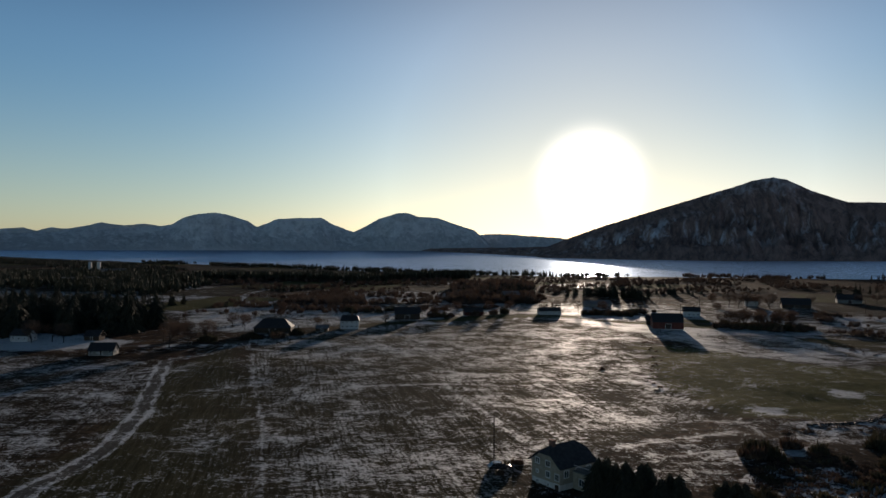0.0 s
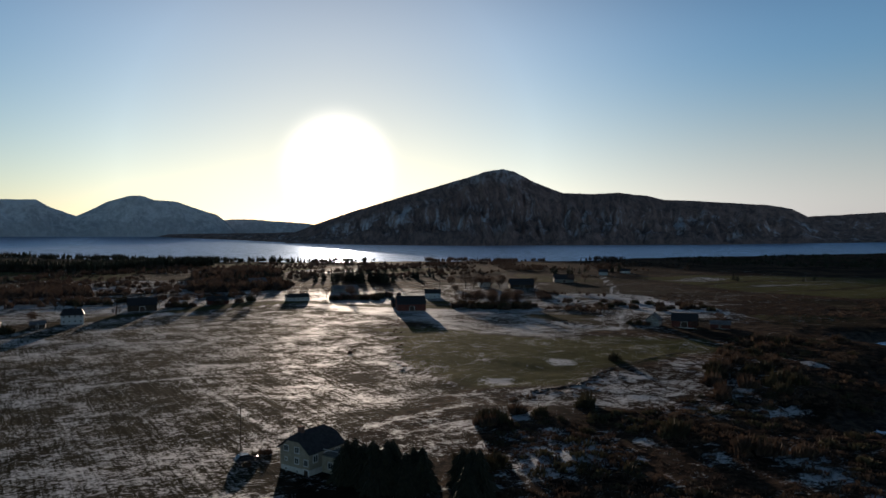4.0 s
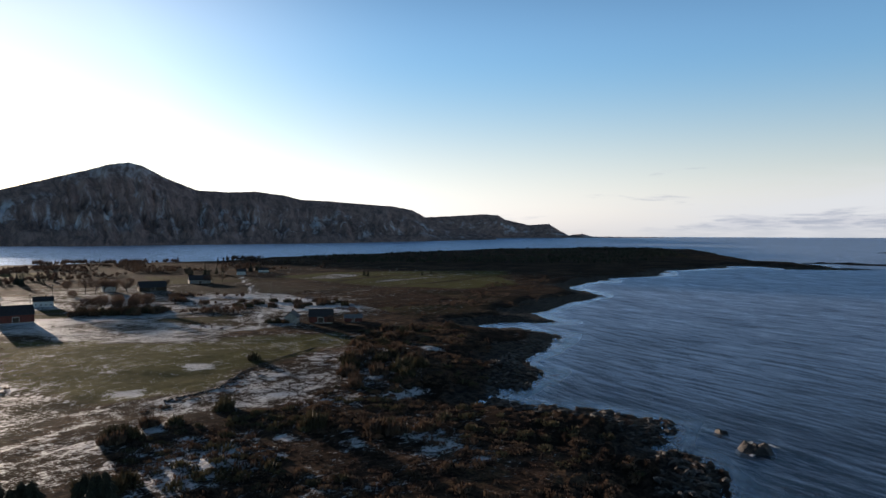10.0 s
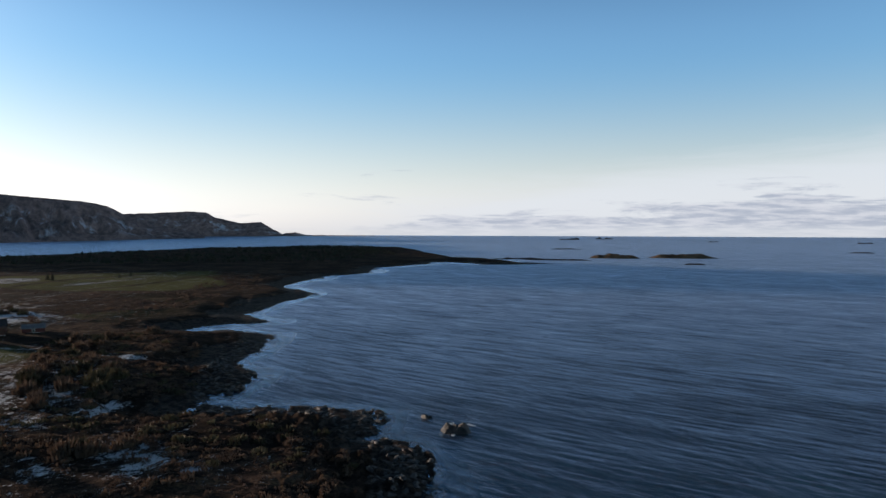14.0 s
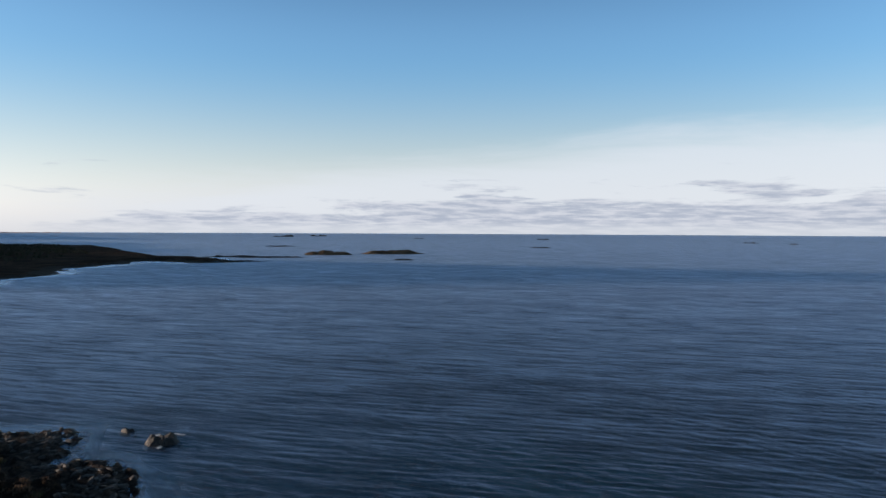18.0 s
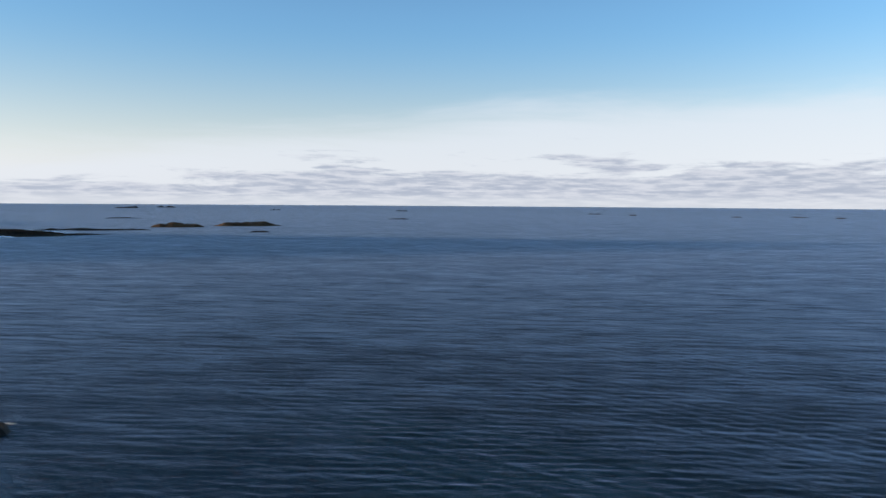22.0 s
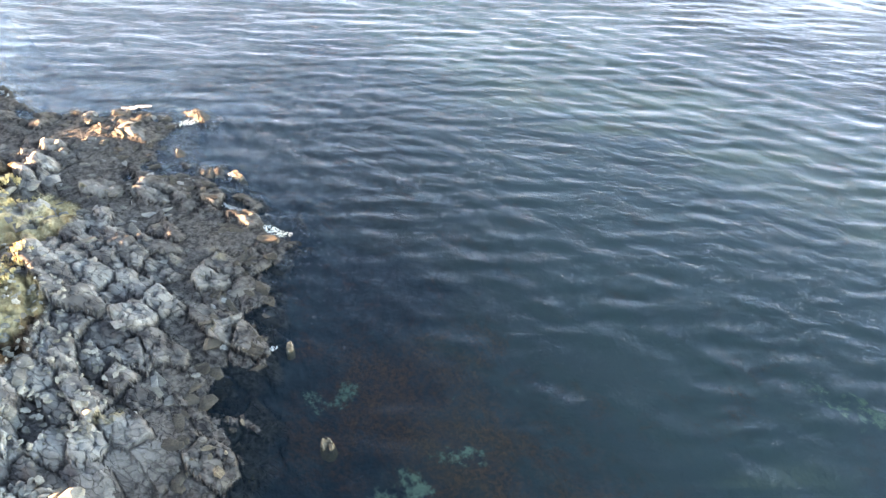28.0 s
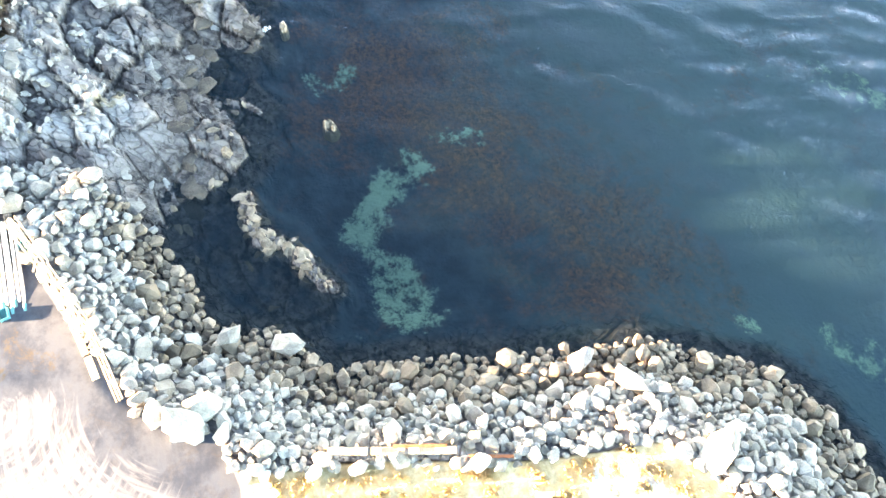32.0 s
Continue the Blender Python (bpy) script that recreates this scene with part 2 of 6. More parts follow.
    rock_mask = n.ramp(n.math("ADD", rock_z, n.math("MULTIPLY", n.math("SUBTRACT", mid, 0.5), 0.9)), 0.4, 0.6)
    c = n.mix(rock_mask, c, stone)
    # snow caught in furrows, hollows and drifts
    lay = n.math("ADD", n.math("MULTIPLY", n.math("MULTIPLY_ADD", n.math("SUBTRACT", furrow, 0.5), 0.8, 0.5), n.math("MULTIPLY", field_z, 0.55)), n.math("MULTIPLY", n.math("MULTIPLY_ADD", n.math("SUBTRACT", drift, 0.5), 1.6, 0.5), 0.45))
    lay = n.math("ADD", lay, n.math("MULTIPLY", mid, n.math("SUBTRACT", 0.8, n.math("MULTIPLY", field_z, 0.55))))
    lay = n.math("ADD", lay, n.math("MULTIPLY", n.math("SUBTRACT", patch, 0.5), 0.75))
    lay = n.math("ADD", lay, n.math("MULTIPLY", n.math("SUBTRACT", small, 0.5), 0.5))
    lay = n.math("ADD", lay, n.math("MULTIPLY", n.math("SUBTRACT", crumb, 0.5), 1.25))
    cut = n.ramp(snow_z, 0.0, 1.0, 0.92, 0.36, False)
    snow = n.ramp(n.math("SUBTRACT", lay, cut), -0.02, 0.06)
    snow = n.math("MULTIPLY", snow, n.ramp(snow_z, 0.0, 0.08))
    spin = [n.vmath("SUBTRACT", at, centre) for centre in ((16.0, 23.4, 0.0), (15.4, 10.6, 0.0))]
    arcs = []
    for off_c in spin:
        axis = n.add("ShaderNodeSeparateXYZ", {0: off_c})
        turn = n.math("ARCTAN2", axis.outputs[1], axis.outputs[0])
        far_c = n.vmath("LENGTH", n.vmath("MULTIPLY", off_c, (1, 1, 0)))
        arcs.append(n.noise(n.add("ShaderNodeCombineXYZ", {0: n.math("MULTIPLY", far_c, 2.4), 1: n.math("MULTIPLY", turn, 1.8), 2: 0.0}), 1.0, 5, 0.62, 0.35))
    swept = n.ramp(n.math("ADD", n.math("MULTIPLY", n.math("MAXIMUM", arcs[0], arcs[1]), 1.0), n.math("MULTIPLY", n.math("SUBTRACT", snow_z, 0.5), 0.4)), 0.50, 0.82)
    snow = n.math("ADD", n.math("MULTIPLY", snow, n.math("SUBTRACT", 1.0, yard_z)), n.math("MULTIPLY", swept, yard_z))
    white = n.mix(n.ramp(small, 0.3, 0.7), (0.46, 0.48, 0.51), (0.74, 0.76, 0.79))
    white = n.mix(yard_z, white, (0.155, 0.165, 0.185))
    c = n.mix(n.math("MULTIPLY", snow, 0.93), c, white)
    # sea bed: kelp over dark rock, patches of pale shell sand
    frond = n.noise(n.vmath("MULTIPLY", at, (1.0, 1.0, 0.0)), 2.2, 8, 0.86, 0.6)
    kelp = n.mix(n.ramp(frond, 0.36, 0.66), (0.026, 0.036, 0.048), (0.36, 0.135, 0.085))
    bare = n.mix(n.ramp(n.noise(at, 0.5, 6, 0.7), 0.35, 0.65), (0.026, 0.050, 0.074), (0.046, 0.090, 0.122))
    y_at = n.add("ShaderNodeSeparateXYZ", {0: at}).outputs[1]
    # lighter teal towards -y stands in for light scattered by the water
    bare = n.mix(n.ramp(y_at, -34, -8, 1.0, 0.0), bare, (0.076, 0.176, 0.205))
    grown = n.math("ADD", n.math("MULTIPLY", kelp_z, 0.46), n.math("MULTIPLY", n.math("SUBTRACT", n.noise(at, 0.16, 9, 0.78, 0.3), 0.5), 1.9))
    kelp = n.mix(n.ramp(grown, 0.02, 0.66), bare, kelp)
    # deep bed is darkened in colour for the light lost in the water
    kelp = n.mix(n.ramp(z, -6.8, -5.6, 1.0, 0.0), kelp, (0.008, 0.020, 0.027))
    sand_mask = n.ramp(n.math("ADD", n.math("MULTIPLY", sand_z, 0.72), n.math("MULTIPLY", n.math("SUBTRACT", n.noise(at, 0.5, 9, 0.8), 0.5), 3.2)), 0.40, 0.85)
    bed = n.mix(n.math("MULTIPLY", sand_mask, 0.85), kelp, (0.30, 0.55, 0.40))
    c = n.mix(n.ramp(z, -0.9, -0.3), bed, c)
    gloss = n.math("SUBTRACT", n.ramp(rock_mask, 0, 1, 0.92, 0.6), n.math("MULTIPLY", snow, 0.3))
    rel = n.math("ADD", n.math("MULTIPLY", small, 0.5), n.math("MULTIPLY", n.math("MULTIPLY", crack, n.math("MULTIPLY", rock_mask, n.ramp(z, -1.2, -0.4))), 1.2))
    rel = n.math("ADD", rel, n.math("MULTIPLY", mid, 0.9))
    rel = n.math("MULTIPLY", rel, n.ramp(yard_z, 0, 1, 1.0, 0.08, False))
    finish(n, c, gloss, rel, 0.8, 0.4, n.math("MULTIPLY_ADD", snow, 0.09, 0.006))
    return m


def sea_material():
    m, n = material("sea_water")
    at = n.add("ShaderNodeNewGeometry").outputs["Position"]
    chop = n.noise(n.stretch(at, 1.0, 0.30, 1.0, 22), 0.75, 5, 0.62, 0.4)
    ripple = n.noise(n.stretch(at, 1.0, 0.5, 1.0, 36), 3.4, 4, 0.65, 0.3)
    h = n.math("ADD", n.math("MULTIPLY", chop, 0.28), n.math("MULTIPLY", ripple, 0.11))
    normal = n.add("ShaderNodeBump", {"Height": h, "Strength": 1.0, "Distance": 0.42}).outputs[0]
    body = n.add("ShaderNodeBsdfDiffuse", {"Color": (0.002, 0.011, 0.017)})
    clear = n.add("ShaderNodeBsdfTransparent", {"Color": (0.80, 0.92, 0.96)})
    under = n.add("ShaderNodeMixShader", {0: 0.30, 1: clear, 2: body})
    # sheltered water by the shore is smoother than the open sea
    open_sea = n.add("ShaderNodeSeparateColor", {0: n.add("ShaderNodeAttribute", attribute_name="fetch").outputs["Color"]}).outputs[0]
    shine = n.add("ShaderNodeBsdfGlossy", {"Color": (0.63, 0.77, 0.98), "Roughness": n.math("MULTIPLY", n.ramp(open_sea, 0.1, 0.9, 0.24, 0.40), n.ramp(n.vmath("LENGTH", at), 70, 180, 0.7, 1.0)), "Normal": normal})
    # cat's paws: streaks that the wind ruffles more or less, from a few metres to hundreds
    gust = n.noise(n.stretch(at, 1.0, 0.22, 1.0, 18), 0.05, 9, 0.76, 0.4)
    rows = n.noise(n.stretch(at, 1.0, 0.11, 1.0, 21), 0.36, 6, 0.78, 0.3)
    ruffle = n.math("MULTIPLY", n.ramp(gust, 0.34, 0.66, 0.76, 1.18), n.ramp(rows, 0.34, 0.66, 0.52, 1.46))
    ruffle = n.math("MULTIPLY_ADD", n.math("SUBTRACT", ruffle, 1.0), n.ramp(n.vmath("LENGTH", at), 52, 100, 0.2, 1.0), 1.0)
    fres = n.add("ShaderNodeFresnel", {"IOR": 1.333, "Normal": normal})
    tame = n.math("DIVIDE", fres, n.math("MULTIPLY_ADD", fres, n.ramp(open_sea, 0.2, 1.0, 0.3, 0.38), 1.0))
    much = n.math("MULTIPLY", tame, ruffle, clamp=True)
    top = n.add("ShaderNodeMixShader", {0: much, 1: under, 2: shine})
    n.add("ShaderNodeOutputMaterial", {"Surface": top})
    return m


def mountain_material(name, low, mid_c, snow_c, snow_from, snow_full, fans):
    """Bare rock with gullies that run downhill, snow fans below the cliffs and a dusting on top."""
    m, n = material(name)
    at = n.add("ShaderNodeNewGeometry").outputs["Position"]
    nz = n.add("ShaderNodeSeparateXYZ", {0: n.add("ShaderNodeNewGeometry").outputs["Normal"]}).outputs[2]
    z = n.add("ShaderNodeSeparateXYZ", {0: at}).outputs[2]
    slope = n.add("ShaderNodeSeparateColor", {0: n.add("ShaderNodeAttribute", attribute_name="slope").outputs["Color"]})
    rise, side = slope.outputs[0], slope.outputs[1]
    wander = n.math("MULTIPLY", n.math("SUBTRACT", n.noise(at, 0.003, 4, 0.6), 0.5), 2.2)
    u = n.math("ADD", side, wander)
    rib = n.noise(n.add("ShaderNodeCombineXYZ", {0: u, 1: n.math("MULTIPLY", rise, 3.2), 2: 0.0}), 0.75, 8, 0.68, 0.6)
    groove = n.noise(n.add("ShaderNodeCombineXYZ", {0: u, 1: n.math("MULTIPLY", rise, 2.2), 2: 3.0}), 2.6, 6, 0.7, 0.5)
    big = n.noise(at, 0.006, 6, 0.65)
    fine = n.noise(n.stretch(at, 1.0, 1.0, 0.35), 0.02, 8, 0.72, 0.5)
    c = n.mix(n.ramp(n.math("ADD", n.math("MULTIPLY", groove, 0.6), n.math("MULTIPLY", fine, 0.4)), 0.36, 0.64), low, mid_c)
    level = n.math("ADD", z, n.math("MULTIPLY", n.math("SUBTRACT", big, 0.5), 260.0))
    level = n.math("ADD", level, n.math("MULTIPLY", n.math("SUBTRACT", n.math("ADD", n.math("MULTIPLY", fine, 0.5), n.math("MULTIPLY", groove, 0.5)), 0.5), 620.0))
    snow = n.math("MULTIPLY", n.ramp(level, snow_from, snow_full), n.ramp(n.math("ADD", nz, n.math("MULTIPLY", n.math("SUBTRACT", fine, 0.5), 0.7)), 0.55, 0.85))
    # fans of snow that spread downhill from the foot of the cliffs
    below = n.math("MULTIPLY", n.ramp(rise, 0.10, 0.34), n.ramp(rise, 0.60, 0.84, 1.0, 0.0))
    fan = n.ramp(n.math("ADD", n.math("MULTIPLY", rib, 0.62), n.math("ADD", n.math("MULTIPLY", groove, 0.28), n.math("MULTIPLY", fine, 0.20))), 0.555, 0.68)
    snow = n.math("MAXIMUM", n.math("MULTIPLY", snow, 0.85), n.math("MULTIPLY", n.math("MULTIPLY", fan, below), fans))
    c = n.mix(snow, c, snow_c)
    finish(n, c, 0.95, n.math("ADD", fine, n.math("MULTIPLY", groove, 1.5)), 0.6, 10.0, 0.1)
    return m


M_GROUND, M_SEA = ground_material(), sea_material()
M_MOUNT = mountain_material("bare_mountain", (0.15, 0.105, 0.10), (0.42, 0.275, 0.24), (0.74, 0.76, 0.82), 260, 470, 0.8)
# far rock is paled in its base colour to stand in for haze
M_FAR_HAZE = mountain_material("haze_paled_mountain", (0.46, 0.48, 0.51), (0.60, 0.61, 0.63), (0.85, 0.86, 0.88), 40, 190, 0.6)
M_SLATE = plain("slate_roof", (0.022, 0.022, 0.026), (0.05, 0.05, 0.055), 1.5, 0.6)
M_TIN = plain("grey_roof_sheet", (0.10, 0.10, 0.11), (0.19, 0.19, 0.20), 0.8, 0.5)
M_CREAM = plain("cream_boards", (0.31, 0.265, 0.20), (0.41, 0.36, 0.28), 1.2, 0.7)
M_WHITE = plain("white_boards", (0.42, 0.42, 0.41), (0.55, 0.55, 0.54), 1.0, 0.65)
M_RED = plain("barn_red_boards", (0.075, 0.022, 0.017), (0.13, 0.036, 0.026), 0.8, 0.8)
M_BROWN = plain("tarred_boards", (0.03, 0.02, 0.014), (0.07, 0.048, 0.033), 0.8, 0.85)
M_GREY = plain("weathered_boards", (0.16, 0.15, 0.14), (0.27, 0.26, 0.24), 0.8, 0.85)
M_PLINTH = plain("whitewashed_plinth", (0.42, 0.41, 0.39), (0.58, 0.57, 0.55), 1.2, 0.85)
M_BRICK = plain("chimney_brick", (0.10, 0.055, 0.045), (0.17, 0.10, 0.08), 3, 0.9)
M_TRIM = plain("white_trim", (0.66, 0.66, 0.64), (0.78, 0.78, 0.76), 3, 0.5)
M_DOOR = plain("dark_door", (0.035, 0.02, 0.014), (0.06, 0.035, 0.025), 2, 0.5)
M_PANE = plain("window_glass", (0.02, 0.024, 0.03), (0.03, 0.034, 0.04), 0.6, 0.12, 0.05, 0.002, 0.8)
M_BARK = plain("bark", (0.03, 0.022, 0.017), (0.075, 0.058, 0.046), 3, 0.95)
M_TWIG = plain("bare_twigs", (0.050, 0.035, 0.029), (0.125, 0.082, 0.060), 2, 0.95, leafy=0.25)
M_NEEDLE = plain("spruce_needles", (0.014, 0.017, 0.011), (0.042, 0.042, 0.024), 1.5, 0.8, leafy=0.12)
M_SCRUB = plain("heather_scrub", (0.058, 0.039, 0.031), (0.165, 0.102, 0.064), 0.15, 0.95, leafy=0.2)
M_JUNIPER = plain("juniper_scrub", (0.036, 0.032, 0.020), (0.085, 0.068, 0.036), 0.3, 0.95, leafy=0.15)
M_STRAW = plain("straw_grass", (0.46, 0.36, 0.20), (0.70, 0.58, 0.38), 0.6, 0.9, leafy=0.4)
M_BOULDER = plain("quarried_granite", (0.22, 0.208, 0.192), (0.48, 0.46, 0.43), 0.9, 0.85, 0.5, 0.06, 0.3, islands=True)
M_WETSTONE = plain("wet_brown_stone", (0.10, 0.078, 0.062), (0.27, 0.21, 0.165), 1.0, 0.6, 0.5, 0.06, 0.4, islands=True)
M_SKERRY = plain("weedy_rock", (0.022, 0.020, 0.021), (0.085, 0.072, 0.064), 0.5, 0.7, 0.6, 0.2)
M_GNEISS = plain("gneiss_slab", (0.15, 0.15, 0.16), (0.36, 0.355, 0.35), 0.7, 0.85, 0.6, 0.1, 0.3, 0.0, (1, 0.4, 0.8), islands=True)
M_FOAM = plain("sea_foam", (0.6, 0.62, 0.63), (0.82, 0.83, 0.84), 2, 0.9)
M_TIMBER = plain("pale_timber", (0.36, 0.28, 0.19), (0.56, 0.48, 0.37), 1.5, 0.85, 0.3, 0.01)
M_CONCRETE = plain("concrete", (0.38, 0.37, 0.35), (0.52, 0.51, 0.49), 0.8, 0.9)
M_TEAL = plain("teal_plastic", (0.02, 0.22, 0.27), (0.03, 0.30, 0.36), 2, 0.4)
M_RUST = plain("rusty_steel", (0.20, 0.06, 0.03), (0.33, 0.12, 0.06), 2, 0.8)
M_BLACK = plain("black_rubber", (0.015, 0.015, 0.016), (0.03, 0.03, 0.03), 4, 0.7)
M_PAINT = plain("dark_car_paint", (0.02, 0.022, 0.028), (0.03, 0.032, 0.04), 1, 0.25, 0.02, 0.001, 0.6)
M_STEEL = plain("grey_steel", (0.30, 0.30, 0.30), (0.42, 0.42, 0.42), 2, 0.4, 0.1, 0.005, 0.5, 0.8)
M_MOOR = plain("brown_islet_turf", (0.05, 0.034, 0.022), (0.20, 0.125, 0.075), 0.06, 0.95, 0.6, 0.3)

# ---- numbers for the land ----
def lattice(ix, iy, seed):
    h = (ix.astype(np.int64) * 374761393 + iy.astype(np.int64) * 668265263 + seed * 1442695041) & 0x7FFFFFFF
    h = ((h ^ (h >> 13)) * 1274126177) & 0x7FFFFFFF
    return ((h ^ (h >> 16)) & 0xFFFF) / 65535.0


def vnoise(x, y, seed=0):
    ix, iy = np.floor(x), np.floor(y)
    fx, fy = x - ix, y - iy
    fx, fy = fx * fx * (3 - 2 * fx), fy * fy * (3 - 2 * fy)
    a, b = lattice(ix, iy, seed), lattice(ix + 1, iy, seed)
    c, d = lattice(ix, iy + 1, seed), lattice(ix + 1, iy + 1, seed)
    return (a + (b - a) * fx) * (1 - fy) + (c + (d - c) * fx) * fy


def fbm(x, y, octaves=4, seed=0, gain=0.5):
    total, amp, norm = 0.0, 1.0, 0.0
    for o in range(octaves):
        total = total + amp * vnoise(x * 2 ** o + 17.3 * o, y * 2 ** o - 9.1 * o, seed + o)
        norm += amp
        amp *= gain
    return total / norm


def inside(poly, x, y):
    """Signed distance to a closed outline in metres: positive inside it."""
    best = np.full(x.shape, 1e18)
    odd = np.zeros(x.shape, bool)
    for (x0, y0), (x1, y1) in zip(poly, poly[1:] + poly[:1]):
        dx, dy = x1 - x0, y1 - y0
        t = np.clip(((x - x0) * dx + (y - y0) * dy) / (dx * dx + dy * dy + 1e-9), 0, 1)
        best = np.minimum(best, (x - x0 - t * dx) ** 2 + (y - y0 - t * dy) ** 2)
        if y0 != y1:
            odd ^= ((y0 > y) != (y1 > y)) & (x < dx * (y - y0) / dy + x0)
    return np.where(odd, 1, -1) * np.sqrt(best)


def along(line, x, y):
    """Distance to an open line."""
    best = np.full(x.shape, 1e18)
    for (x0, y0), (x1, y1) in zip(line, line[1:]):
        dx, dy = x1 - x0, y1 - y0
        t = np.clip(((x - x0) * dx + (y - y0) * dy) / (dx * dx + dy * dy + 1e-9), 0, 1)
        best = np.minimum(best, (x - x0 - t * dx) ** 2 + (y - y0 - t * dy) ** 2)
    return np.sqrt(best)


def step(a, b, v):
    t = np.clip((v - a) / (b - a), 0, 1)
    return t * t * (3 - 2 * t)


# coast, stretch by stretch
MOLE = [(-2, -27), (3, -26), (6, -24), (8, -20.5), (10, -17), (10.5, -13), (11, -9), (12, -5), (12.7, -2), (13, 1), (14, 4), (17, 6), (17.5, 8), (19, 11), (22, 11.5), (26, 13.5)]
POINT = [(30, 12), (32, 7), (36, 6), (40, 7), (45, 4), (48, 4), (52, 5), (58, 1), (62, 2), (68, 8), (73, 9), (76, 15), (87, 9), (90, 17), (92, 30), (104, 36), (120, 42), (132, 47)]
BAY = [(139, 55), (141, 64), (166, 71), (163, 86), (155, 104), (149, 116), (169, 119), (196, 128), (205, 145), (244, 156), (273, 171), (278, 196), (271, 216), (293, 213), (311, 195), (334, 226), (398, 245), (456, 252), (516, 318)]
SPIT = [(652, 347), (721, 327), (842, 374), (947, 350), (1041, 339), (985, 262), (1022, 215), (1110, 268), (1200, 306), (1186, 365), (1655, 612), (2008, 797), (2030, 1081), (1638, 1232), (1125, 1136), (841, 1093), (702, 1047)]
SOUND = [(619, 991), (489, 996), (343, 1035), (179, 1038), (66, 1086), (-81, 1209), (-331, 1464), (-670, 1740), (-1051, 2084), (-1698, 2721), (-3000, 3900)]
BACK = [(-4950, 3900), (-4950, -2500), (-1500, -900), (-400, -260), (-60, -60)]
COAST = [*MOLE, *POINT, *BAY, *SPIT, *SOUND, *BACK]

TRACK = [(-69, 114), (-69, 120), (-68, 129), (-68, 140), (-70, 155), (-74, 174), (-81, 197), (-91, 228), (-98, 251), (-88, 272), (-86, 290)]
ROAD = [(-70, 318), (-85, 330), (-114, 416), (-162, 579), (-168, 671), (-140, 760), (60, 820)]
LANE = [(-200, 283), (-150, 287), (-92, 290), (-60, 325), (-20, 372), (60, 408), (110, 395), (170, 372)]
DITCH = [(-26, 100), (-40, 159), (-56, 211), (-85, 312)]
FARM_LANE = [(181, 262), (196, 285), (230, 330), (250, 373), (300, 450), (380, 590)]


